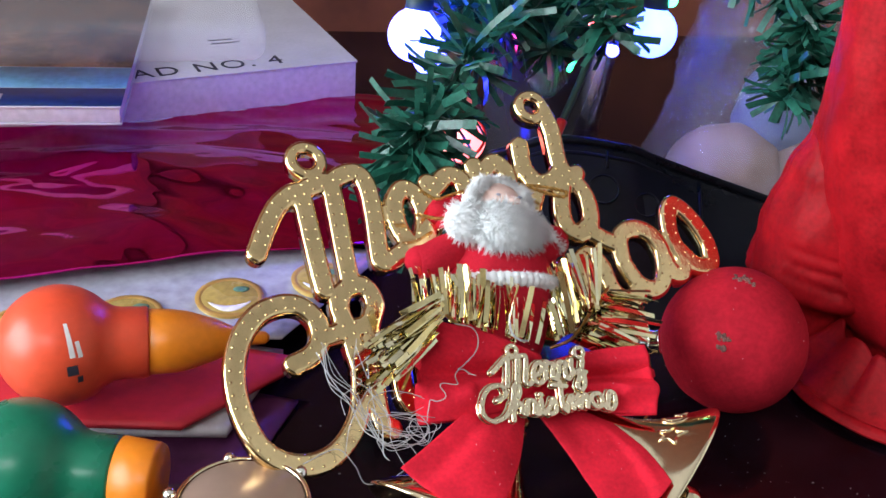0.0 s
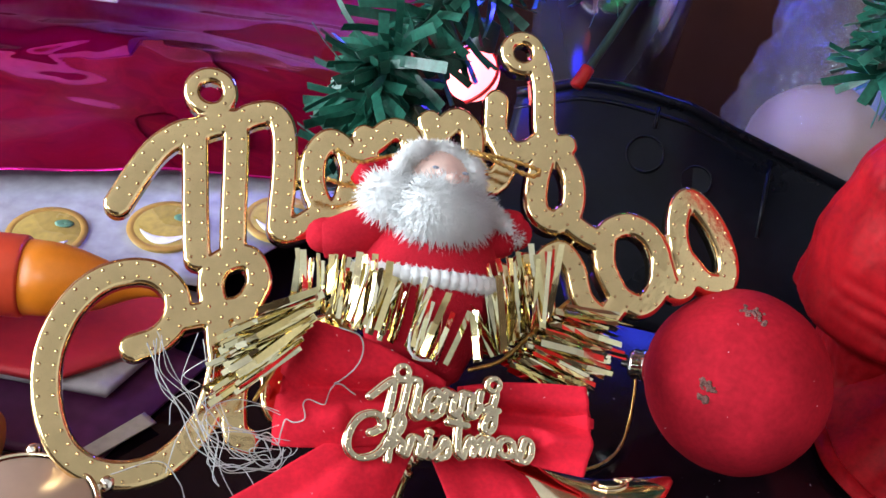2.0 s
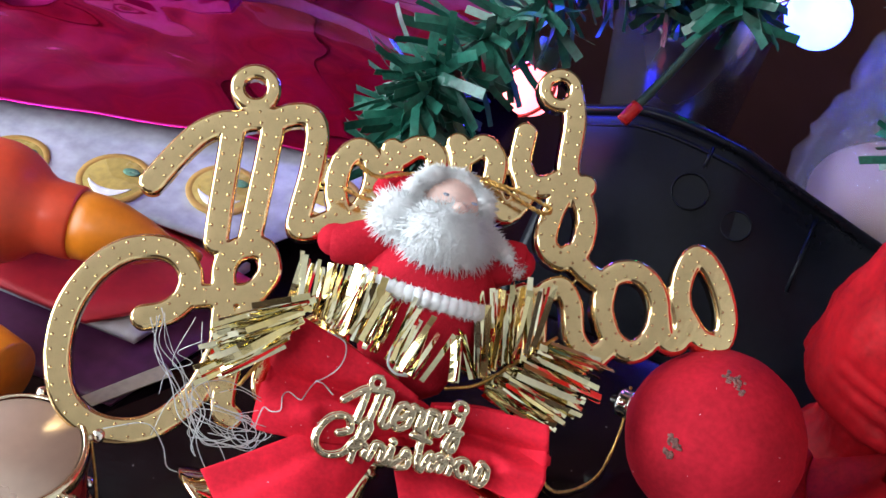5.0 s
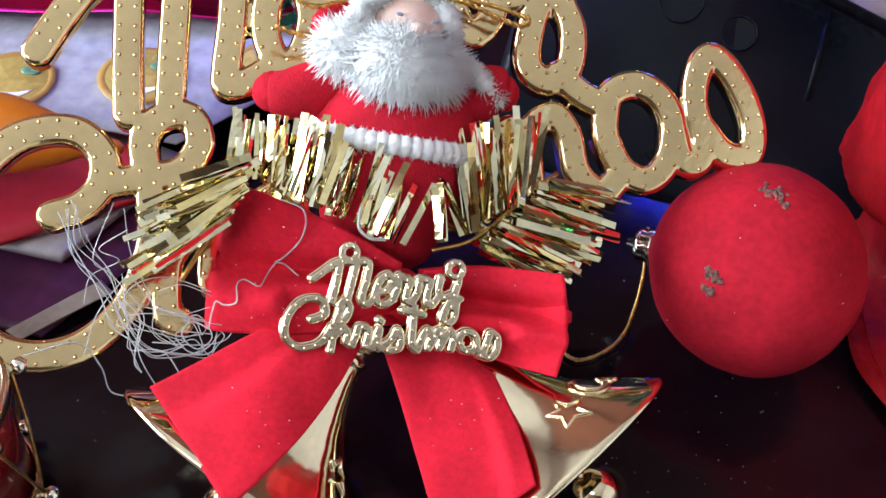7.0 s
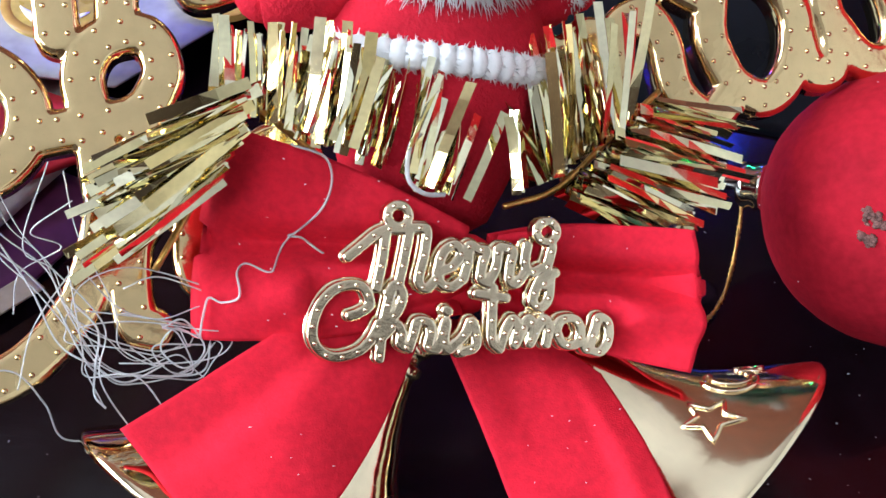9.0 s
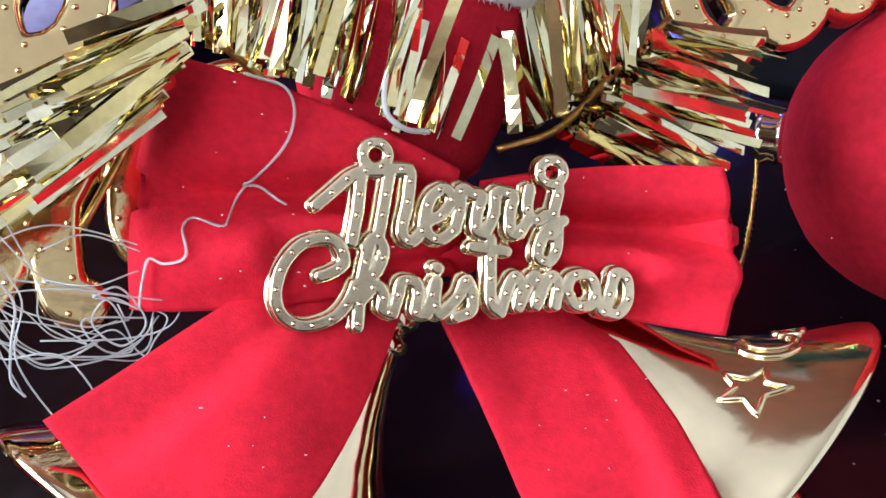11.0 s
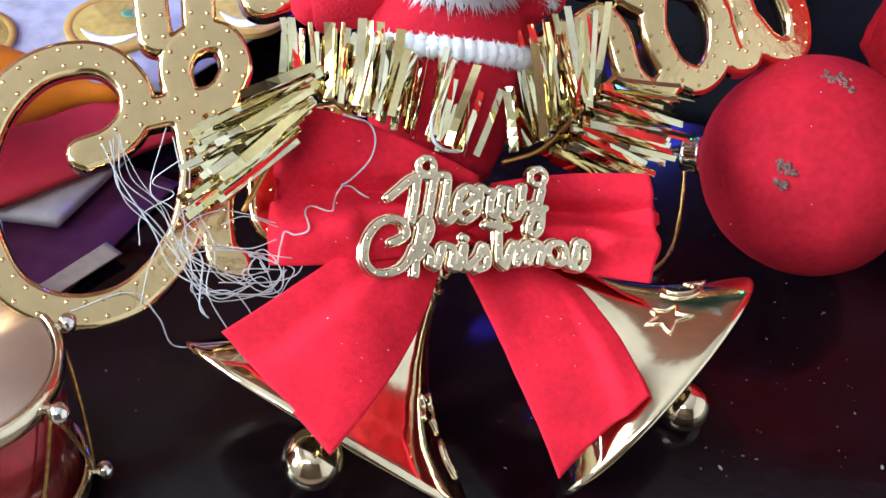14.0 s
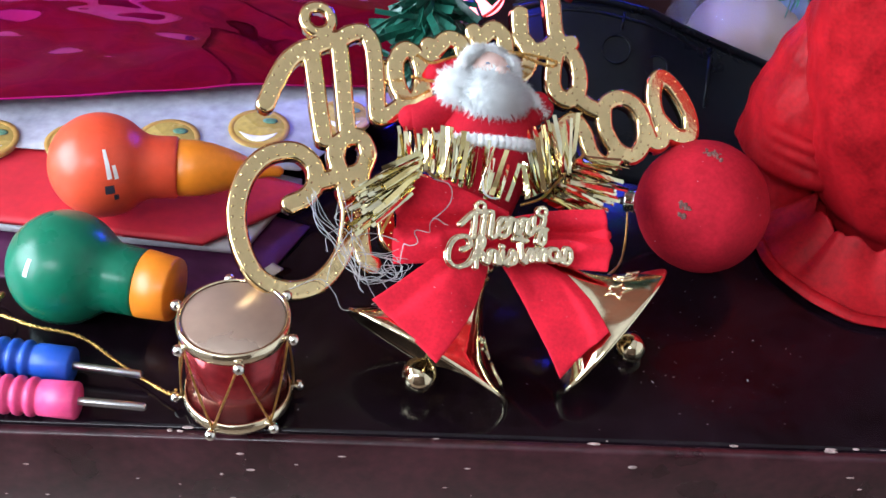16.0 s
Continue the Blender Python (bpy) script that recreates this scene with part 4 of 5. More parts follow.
for k in range(6):
    a = Vector((-43 + rng.uniform(-4, 6), 4 + rng.uniform(-8, 6), -9 + rng.uniform(-3, 4)))
    pts = [a]
    for q in range(rng.randint(3, 5)):
        pts.append(pts[-1] + Vector((rng.uniform(-4, 8), rng.uniform(-9.5, 2), rng.uniform(-2.5, 2.5))))
    part("strand", tube(bmesh.new(), [MM @ p for p in spline(pts, 10)], 0.00009, 5), NYLON, nylon)
for k in range(6):
    c = Vector((-36 + rng.uniform(-6, 6), -10 + rng.uniform(-6, 5), -8 + rng.uniform(-3, 3)))
    ra, rb, w0 = rng.uniform(4, 10), rng.uniform(2, 5), rng.uniform(0, 6)
    pts = [c + Vector((ra * rng.uniform(0.55, 1.2) * math.cos(w0 + q * 0.8), rb * rng.uniform(0.5, 1.3) * math.sin(w0 + q * 0.8), rng.uniform(-1, 1))) for q in range(rng.randint(5, 8))]
    part("strand", tube(bmesh.new(), [MM @ p for p in spline(pts, 8)], 0.00009, 5), NYLON, nylon)

# ---- red ball ----
BALL_C, BALL_R = Vector((0.0946, 0.2464, 0.0238)), 0.0199
rball = thing("red_ball_ornament", Matrix.Translation(BALL_C), "round red flocked ball ornament with worn grey spots", "ball ornament")
bm = ball(bmesh.new(), (0, 0, 0), BALL_R, 64)
rng = random.Random(3)
for v in bm.verts:
    p = v.co.copy()
    v.co += p.normalized() * (0.0005 * noise.noise(p * 60) + 0.0002 * noise.noise(p * 260))
    seam = abs(p.normalized().dot(Vector((0.80, 0.45, -0.40))) - 0.30)
    v.co -= p.normalized() * 0.0005 * max(0, 1 - seam / 0.03)
part("shell", bm, BALL_RED, rball)


def worn_spot(way, r, seed):
    q = random.Random(seed)
    bm = bmesh.new()
    z = Vector(way).normalized()
    x = z.cross(Vector((0.3, 0.2, 1))).normalized()
    y = z.cross(x)
    for k in range(46):
        a, d = q.uniform(0, 6.28), r * math.sqrt(q.random()) * (1 + 0.5 * math.sin(3 * k))
        p = (z * BALL_R + x * d * math.cos(a) * 1.5 + y * d * math.sin(a) * 0.8).normalized() * (BALL_R + 0.0001)
        ball(bm, p * 0.998, q.uniform(0.00025, 0.0006), 6, (1, 1, 0.6))
    return bm


def toward(t_point):
    return (Vector(t_point) - BALL_C).normalized()


part("worn_spot", worn_spot(toward((0.0932, 0.2453, 0.0435)), 0.0018, 1), DUST, rball, "grey worn foam")
part("worn_spot", worn_spot(toward((0.0868, 0.2312, 0.0340)), 0.0010, 2), DUST, rball, "grey worn foam")
part("worn_spot", worn_spot(toward((0.0866, 0.2299, 0.0315)), 0.0007, 5), DUST, rball, "grey worn foam")
bm = bmesh.new()
for k in range(10):
    d = Vector((rng.gauss(-0.2, 1), rng.gauss(-0.7, 0.6), rng.gauss(0.4, 0.6))).normalized()
    ball(bm, d * (BALL_R + 0.0001), rng.uniform(0.00006, 0.00013), 6)
tagged(part("lint", bm, LINT, rball), kind="stuff")
capm = along(BALL_C + Vector((-0.0188, 0.003, -0.004)), BALL_C + Vector((-0.04, 0.0065, -0.009)))
capm = Matrix.Translation(-BALL_C) @ capm
part("cap", lathe(bmesh.new(), [(0, 0), (0.0034, 0), (0.0036, 0.0012), (0.0032, 0.002), (0.0035, 0.003), (0.003, 0.004), (0.0012, 0.0045), (0.001, 0.006), (0, 0.0062)], capm, 20), CHROME, rball, "silver crimped cap")

# ---- draped red cloth ----


def profile(z, table):
    """A value read from a table of (height, value) rows, smoothly."""
    for (z0, a), (z1, b) in zip(table, table[1:]):
        if z <= z1:
            t = min(1, max(0, (z - z0) / (z1 - z0)))
            return a + (b - a) * t * t * (3 - 2 * t)
    return table[-1][1]


def cloth_column():
    def fn(u, v):
        a = radians(120 + 290 * u)
        z = 0.004 + 0.160 * v
        left = 0.1120 + 0.0385 * math.exp(-z / 0.028)
        cx = (left + 0.196) / 2
        rx = (0.196 - left) / 2 * min(1.0, 0.03 + (1 - v) * 7) ** 0.5
        w = 0.0016 * math.sin(6 * a + 9 * v + 0.5) * (0.35 + v) + 0.0011 * noise.noise(Vector((3 * math.cos(a), 3 * math.sin(a), 9 * v))) + 0.0004 * noise.noise(Vector((11 * math.cos(a), 11 * math.sin(a), 26 * v)))
        # the folded lower lip
        w += 0.0014 * math.exp(-((z - 0.0075) / 0.0022) ** 2) - 0.0012 * math.exp(-((z - 0.0125) / 0.0025) ** 2)
        return (cx + (rx + w) * math.cos(a), 0.274 + (0.60 * rx + 0.004 + w) * math.sin(a), z)
    return sheet(fn, 160, 110, 0.0012)


PUFF = [(0.0, 0.0195), (0.010, 0.0150), (0.016, 0.0155), (0.027, 0.0255), (0.042, 0.0243), (0.060, 0.0205), (0.072, 0.0163), (0.084, 0.0110), (0.105, 0.0045)]


def cloth_puff():
    def fn(u, v):
        a = radians(70 + 260 * u)
        z = 0.003 + 0.102 * v
        r = profile(z, PUFF)
        side = max(0, math.cos(a - radians(278))) ** 3
        for z0, d, w in ((0.0195, 0.0020, 0.0016), (0.0300, 0.0013, 0.0012), (0.0345, 0.0017, 0.0011), (0.0390, 0.0012, 0.0010)):
            r -= d * math.exp(-((z - z0 - 0.002 * math.sin(2 * a)) / w) ** 2) * side
        r += 0.0011 * noise.noise(Vector((2 * math.cos(a), 2 * math.sin(a), 50 * z))) + 0.0004 * noise.noise(Vector((9 * math.cos(a), 9 * math.sin(a), 240 * z)))
        r -= 0.0030 * max(0, math.sin(2.5 * a + 1.2)) * min(1, z / 0.05)
        r += 0.0010 * math.exp(-((a - radians(178)) / 0.05) ** 2)
        return (0.1312 + r * math.cos(a), 0.285 + r * 0.95 * math.sin(a), z)
    return sheet(fn, 130, 130, 0.0012)


def cloth_hem():
    def fn(u, v):
        a = radians(165 + 190 * u)
        r = 0.0175 + 0.0180 * v + 0.0012 * math.sin(3 * a) * v
        z = 0.015 * (1 - v) ** 1.5 + 0.0016 + 0.0016 * math.sin(9 * a + 1) * (1 - v) + 0.0013 * math.exp(-((v - 0.92) / 0.05) ** 2)
        z += 0.0020 * math.exp(-((a - radians(228)) / 0.07) ** 2) * (1 - v)
        r += 0.0010 * noise.noise(Vector((3 * math.cos(a), 3 * math.sin(a), 2 * v)))
        return (0.151 + r * math.cos(a), 0.2655 + r * math.sin(a), z)
    return sheet(fn, 110, 40, 0.0014)


cloth = thing("red_cloth_bag", Matrix(), "red velvety cloth bag with folds and flared hem", "cloth bag")
part("upper_cloth", cloth_column(), CLOTH, cloth)
part("side_fold", cloth_puff(), CLOTH, cloth)
part("hem", cloth_hem(), CLOTH, cloth)

# ---- toy drum ----
drum = thing("toy_drum", pose(-0.0252, 0.1625, 0.0028, 0, 0, 12), "small toy drum with gold rims, dark red side and gold lacing", "drum")
part("shell", lathe(bmesh.new(), [(0, 0.001), (0.0128, 0.001), (0.0128, 0.0275), (0, 0.0275)], seg=48), DRUM_RED, drum)
part("drumhead", lathe(bmesh.new(), [(0.0129, 0.0268), (0.0129, 0.0283), (0.0124, 0.0287), (0, 0.0288)], seg=48), DRUM_SKIN, drum, "dull gold film")
for z in (0.0002, 0.0253):
    part("rim", lathe(bmesh.new(), [(0.0131, z), (0.0140, z + 0.0003), (0.0143, z + 0.0016), (0.0140, z + 0.0032), (0.0133, z + 0.0038), (0.0130, z + 0.0033)], seg=48), GOLD_SMALL, drum, "bright gold rim")
DR = 0.0150
for k in range(6):
    for z, ph in ((0.0266, 0.0), (0.0016, 30.0)):
        a = radians(60 * k + ph - 22)
        bm = bmesh.new()
        ball(bm, (DR * math.cos(a) * 1.06, DR * math.sin(a) * 1.06, z), 0.00155, 12)
        lathe(bm, [(0.0008, 0), (0.0008, 0.0016), (0.0014, 0.0019), (0, 0.002)], along((0.0137 * math.cos(a), 0.0137 * math.sin(a), z), (0.03 * math.cos(a), 0.03 * math.sin(a), z)), 10)
        part("stud", bm, CHROME, drum, "silver knob")
    a, b, c = (radians(60 * k + d - 22) for d in (0, 30, 60))
    for p, q in ((a, b), (c, b)):
        line = []
        for i in range(9):
            w = p + (q - p) * i / 8
            line.append(Vector((0.0144 * math.cos(w), 0.0144 * math.sin(w), 0.026 - 0.0238 * i / 8)))
        part("lace", tube(bmesh.new(), line, 0.00032, 6), THREAD_GOLD, drum)
cord3 = thing("gold_cord", Matrix(), "thin gold cord trailing over the table to the drum", "cord")
twisted(cord3, spline([(-0.112, 0.176, 0.003), (-0.096, 0.1745, 0.006), (-0.083, 0.170, 0.0085), (-0.070, 0.170, 0.007), (-0.056, 0.165, 0.003), (-0.043, 0.1585, 0.004), (-0.040, 0.158, 0.006)], 12), 0.00035, 0.003)
twisted(cord3, spline([(-0.108, 0.181, 0.001), (-0.100, 0.184, 0.004), (-0.096, 0.178, 0.009), (-0.102, 0.173, 0.004), (-0.108, 0.178, 0.001)], 10), 0.00035, 0.003)

# ---- bulb-shaped plastic markers ----


def bulb_marker(centre, tip, r, body, label, capped):
    m = along(centre, tip)
    ob = thing("bulb_marker", m, label, "marker")
    prof = [(0, -r)] + [(r * math.sin(w), -r * math.cos(w)) for w in np.linspace(0.08, 2.35, 30)]
    prof += [(0.62 * r, 0.86 * r), (0.60 * r, 1.0 * r), (0.60 * r, 1.38 * r), (0.57 * r, 1.42 * r), (0, 1.42 * r)]
    part("bulb_body", lathe(bmesh.new(), prof, seg=56), body, ob)
    if capped:
        prof = [(0.5 * r, 1.40 * r), (0.555 * r, 1.43 * r), (0.54 * r, 1.8 * r), (0.50 * r, 2.05 * r), (0.36 * r, 2.5 * r), (0.20 * r, 2.85 * r), (0.12 * r, 3.1 * r), (0.11 * r, 3.35 * r), (0.05 * r, 3.42 * r), (0, 3.43 * r)]
    else:
        prof = [(0.5 * r, 1.40 * r), (0.60 * r, 1.43 * r), (0.56 * r, 1.95 * r), (0.54 * r, 2.0 * r), (0, 2.0 * r)]
    part("cap", lathe(bmesh.new(), prof, seg=40), CAP_ORANGE, ob, "orange cap")
    return ob


ORG_R, GRN_R = 0.0152, 0.0158
orange = bulb_marker((-0.0808, 0.2192, 0.0272), (-0.0282, 0.2327, 0.0245), ORG_R, ORANGE_BULB, "orange-red bulb-shaped plastic marker with an orange cap on paper", True)
green = bulb_marker((-0.0800, 0.1868, 0.0158), (-0.0282, 0.1833, 0.0155), GRN_R, GREEN_BULB, "glossy green bulb-shaped plastic marker with an orange cap", False)


def curved_marks(parent, ob_m, r, rows, material, name):
    """Printed bars that lie on a bulb's round side; unreadable print. rows: along, around, length, width in metres, in the side facing front and up."""
    inv = ob_m.inverted()
    bm = bmesh.new()
    for lon, lat, ln, wd in rows:
        g = []
        for i in range(7):
            row = []
            for j in range(3):
                a, b = lon + (j - 1) * wd / r / 2, lat + (i / 6 - 0.5) * ln / r
                d = Vector((math.sin(a) * math.cos(b), -math.cos(a) * math.cos(b), math.sin(b)))
                row.append(bm.verts.new(inv @ (ob_m.translation + d * (r + 0.00012))))
            g.append(row)
        for i in range(6):
            for j in range(2):
                bm.faces.new((g[i][j], g[i][j + 1], g[i + 1][j + 1], g[i + 1][j]))
    part(name, bm, material, parent)


curved_marks(orange, orange.matrix_world, ORG_R, [(0.55, 0.62, 0.0085, 0.0014), (0.68, 0.45, 0.004, 0.0012)], INK_WHITE, "print")
curved_marks(orange, orange.matrix_world, ORG_R, [(0.52, 0.13, 0.0026, 0.0026), (0.62, -0.05, 0.0018, 0.0013)], INK, "print")
curved_marks(green, green.matrix_world, GRN_R, [(-0.35, 0.62, 0.005, 0.0016)], INK_WHITE, "print")

# ---- plugs ----


def plug(a, b, tip, material, label):
    ob = thing("test_plug", along(a, b), label, "plug")
    ln = (Vector(b) - Vector(a)).length
    prof = [(0, -0.02), (0.0042, -0.02)]
    for k in range(9):
        z = -0.018 + k * 0.0034
        if z < ln - 0.011:
            prof += [(0.0050, z), (0.0052, z + 0.0008), (0.0050, z + 0.0016), (0.0043, z + 0.0020), (0.0043, z + 0.0029)]
    prof += [(0.0047, ln - 0.0095), (0.0049, ln - 0.0006), (0.0045, ln), (0, ln)]
    part("grip", lathe(bmesh.new(), prof, seg=28), material, ob)
    tl = (Vector(tip) - Vector(a)).length
    part("pin", lathe(bmesh.new(), [(0.0011, ln - 0.001), (0.0011, tl - 0.0006), (0.0008, tl), (0, tl)], seg=16), STEEL, ob, "steel pin")


plug((-0.091, 0.1600, 0.0062), (-0.0690, 0.1612, 0.0056), (-0.0508, 0.1600, 0.0045), BLUE_PLUG, "blue ribbed plastic plug with a steel pin")
plug((-0.0846, 0.1480, 0.0056), (-0.0632, 0.1500, 0.0054), (-0.0460, 0.1478, 0.0045), PINK_PLUG, "pink ribbed plastic plug with a steel pin")

# ---- papers ----


def paper(name, corners, z0, z1, thick, material, label, lift=0.0, category="paper"):
    """A sheet or card with four corners on the plan (clockwise from the near left), rising from z0 to z1."""
    a, b, c, d = (Vector((*p, 0)) for p in corners)

    def fn(u, v):
        p = a.lerp(d, u).lerp(b.lerp(c, u), v)
        p.z = z0 + (z1 - z0) * u + lift * math.sin(2.4 * v + 1.5 * u) + thick
        return p
    ob = part(name, sheet(lambda u, v: fn(v, u), 16, 16, thick), material)
    return tagged(ob, label, category)


paper("purple_card", [(-0.16, 0.19), (-0.034, 0.200), (-0.0235, 0.236), (-0.15, 0.262)], 0.0, 0.001, 0.0008, PAPER_PURPLE, "dark purple card lying flat on the table", category="card")
paper("paper_strip", [(-0.0400, 0.1975), (-0.0362, 0.1965), (-0.0262, 0.2140), (-0.0300, 0.2160)], 0.0022, 0.0022, 0.0003, CARD_TAN, "narrow tan strip of paper on the card")
paper("notebook", [(-0.185, 0.205), (-0.0395, 0.2165), (-0.030, 0.253), (-0.18, 0.27)], 0.0032, 0.0040, 0.0026, PAGES, "closed notebook with pale page edges", category="notebook")
paper("red_paper", [(-0.186, 0.2030), (-0.050, 0.2120), (-0.0215, 0.2450), (-0.172, 0.268)], 0.0075, 0.0088, 0.0016, PAPER_RED, "folded bright red paper under the orange marker", 0.0012)
paper("sticker_sheet", [(-0.19, 0.232), (-0.030, 0.250), (-0.004, 0.298), (-0.18, 0.318)], 0.0112, 0.0150, 0.0006, SHEET, "white glossy sheet printed with yellow round stickers", 0.001, "sticker sheet")
rng = random.Random(9)
for x, y, r in ((-0.0740, 0.2545, 0.0098), (-0.0475, 0.2665, 0.0098), (-0.0220, 0.2790, 0.0090), (-0.1010, 0.2460, 0.0098), (-0.1285, 0.2410, 0.0098)):
    yf = 0.25 + 0.1125 * (x + 0.03)
    st = thing("round_sticker", pose(x, y, 0.0131 + 0.0038 * (y - yf) / (0.305 - yf), 3, 0, 12 + rng.uniform(-8, 8)), "yellow round printed sticker with an orange ring on the sheet", "sticker", "stickers on the sheet")
    part("disc", lathe(bmesh.new(), [(r, -0.0012), (r, 0.0002), (r * 0.97, 0.0003), (0, 0.0003)], seg=36), STICKER, st)
    part("ring", lathe(bmesh.new(), [(r * 1.02, 0.0001), (r * 1.01, 0.00032), (r * 0.84, 0.00032), (r * 0.83, 0.0002)], seg=36), STICKER_RIM, st)
    # printed band of the lower half and a green oval, flat ink on the disc
    def ink(fn, nu, nv):
        return sheet(lambda u, v: Vector((*fn(u, v), 0.00045)), nu, nv, 0.0001)
    part("white_band", ink(lambda u, v: (r * (-0.62 + 1.24 * u), r * (-0.28 - 0.34 * (1 - (2 * u - 1) ** 2) + (v - 0.5) * 0.26 * (0.15 + (1 - (2 * u - 1) ** 2)))), 14, 3), INK_WHITE, st)
    part("green_oval", ink(lambda u, v: (r * (0.34 + 0.24 * (0.02 + v) * math.cos(6.2832 * u)), r * (0.36 + 0.15 * (0.02 + v) * math.sin(6.2832 * u))), 18, 3), OVAL_PRINT, st)

# ---- magenta foil ----


def foil():
    q = random.Random(15)
    hs = [[q.uniform(-1, 1) for _ in range(30)] for _ in range(30)]

    def facets(p, r):
        i, j = int(math.floor(p)), int(math.floor(r))
        f, g = p - i, r - j
        a, b, c, d = hs[i % 30][j % 30], hs[(i + 1) % 30][j % 30], hs[(i + 1) % 30][(j + 1) % 30], hs[i % 30][(j + 1) % 30]
        return a + (b - a) * f + (c - b) * g if f > g else a + (d - a) * g + (c - d) * f

    def fn(u, v):
        x = -0.36 + 0.352 * u
        front = max(0.226, 0.295 + 0.36 * (x + 0.018))
        y = front + (0.422 - front) * v
        w = noise.noise(Vector((x * 9, y * 9, 0.7)))
        z = 0.0185 + 0.006 * math.sin(math.pi * min(1, v * 1.02))
        env = math.sin(math.pi * min(1, v + 0.06)) ** 0.6
        z += env * (0.0085 * facets(x * 7 + y * 5 + 0.5 * w + 40, y * 22 - x * 6 + 0.7 * w + 40) + 0.0024 * facets(x * 20 + 60, y * 60 + 22 * x + w + 60))
        z += 0.0008 * noise.noise(Vector((x * 60, y * 90, 2)))
        return (x, y, min(max(0.0164 if y < 0.31 else 0.010, z), 0.034))
    return sheet(fn, 210, 130, 0.0003)


tagged(part("foil_wrap", foil(), FOIL), "crumpled shiny magenta gift foil spread behind the papers", "foil")

# ---- books and clear box ----


def book(m, sx, sy, sz, cover, name, label):
    ob = thing(name, m, label, "book")
    part("page_block", rounded_box(bmesh.new(), sx - 0.001, sy - 0.001, sz - 0.0016, 0.0003, pose(-sx / 2, sy / 2, 0.0008)), PAGES, ob)
    part("cover", rounded_box(bmesh.new(), sx, sy, 0.0008, 0.0002, pose(-sx / 2, sy / 2, sz - 0.0008)), cover, ob)
    part("back_cover", rounded_box(bmesh.new(), sx, sy, 0.0008, 0.0002, pose(-sx / 2, sy / 2, 0)), cover, ob)
    return ob
BOOKZ = 0.0170
bk = book(pose(-0.0235, 0.4195, BOOKZ, 0, 0, 26), 0.20, 0.105, 0.0165, PAPER, "writing_book", "thick white paperback book lying on the foil")
fc = bpy.data.curves.new("title", "FONT")
fc.body, fc.size, fc.extrude = "AD NO. 4", 0.0125, 0.00006
fc.space_character = 1.15
txt = new("title", fc)
dg = bpy.context.evaluated_depsgraph_get()
me = bpy.data.meshes.new_from_object(txt.evaluated_get(dg))
bpy.data.objects.remove(txt)
title = new("title", me)
me.materials.append(INK)
title.parent = bk
title.matrix_local = pose(-0.0885, 0.0035, 0.0166, 0, 0, 2)
tagged(title, "dark printed capitals")
o = part("print_bars", rounded_box(bmesh.new(), 0.012, 0.0012, 0.0001, 0, pose(-0.045, 0.034, 0.0165)), INK, bk)
o = part("print_bars", rounded_box(bmesh.new(), 0.010, 0.0012, 0.0001, 0, pose(-0.046, 0.038, 0.0165)), INK, bk)
bk2 = book(pose(-0.0970, 0.3405, 0.0337, 0, 0, 9), 0.20, 0.13, 0.0068, PAPER, "picture_book", "paperback with blue banded picture cover")
part("blue_band", rounded_box(bmesh.new(), 0.20, 0.016, 0.0002, 0, pose(-0.10, 0.0085, 0.0067)), BLUE_PRINT, bk2)
part("light_band", rounded_box(bmesh.new(), 0.20, 0.020, 0.0002, 0, pose(-0.10, 0.0270, 0.0067)), SKY_PRINT, bk2)
part("picture", rounded_box(bmesh.new(), 0.20, 0.088, 0.0002, 0, pose(-0.10, 0.0815, 0.0067)), WOOD_PRINT, bk2)
part("print_bars", rounded_box(bmesh.new(), 0.006, 0.005, 0.0003, 0, pose(-0.043, 0.0085, 0.0067)), INK_WHITE, bk2)
# the clear box stands on the books
cb = thing("clear_plastic_box", pose(-0.1615, 0.4245, 0.0406, 0, 0, 14), "clear shallow plastic box lying on the books", "plastic box")
bm = bmesh.new()
rounded_box(bm, 0.19, 0.12, 0.016, 0.006, Matrix(), 4)
part("box_shell", bm, BOX_FILM, cb)

# ---- black moulded tray ----


def tray_top(x):
    return 0.0395 + 0.003 * math.exp(-((x - 0.055) / 0.02) ** 2) - 0.018 * max(0, min(1, (x - 0.075) / 0.06)) - 0.006 * max(0, (0.045 - x) / 0.02)


def tray_panel():
    def fn(u, v):
        x = 0.028 + 0.16 * u
        return (x, 0.286 + 0.045 * v, 0.0006 + tray_top(x) * v)
    return sheet(fn, 60, 24, 0.003)


tray = thing("black_tray", Matrix(), "black moulded plastic tray tilted up with round recesses", "tray")
part("panel", tray_panel(), BLACK_PLASTIC, tray)
rim = [Vector((0.028 + 0.16 * k / 60, 0.3315, 0.0006 + tray_top(0.028 + 0.16 * k / 60))) for k in range(61)]
part("rim", tube(bmesh.new(), rim, 0.0016, 10), BLACK_PLASTIC, tray)
for x, v, r in ((0.0655, 0.74, 0.0052), (0.0800, 0.70, 0.0042)):
    z = 0.0006 + tray_top(x) * v
    m = along((x, 0.286 + 0.045 * v, z), (x, 0.286 + 0.045 * v - 0.55, z + 0.60))
    part("recess_ring", lathe(bmesh.new(), [(r, -0.001), (r, 0.0007), (r * 0.95, 0.0009), (r * 0.9, 0.0006), (r * 0.88, -0.001)], m, 32), BLACK_PLASTIC, tray)
    part("recess_disc", lathe(bmesh.new(), [(r * 0.88, 0.0002), (0, 0.0002)], m, 32), BLACK_PLASTIC, tray)
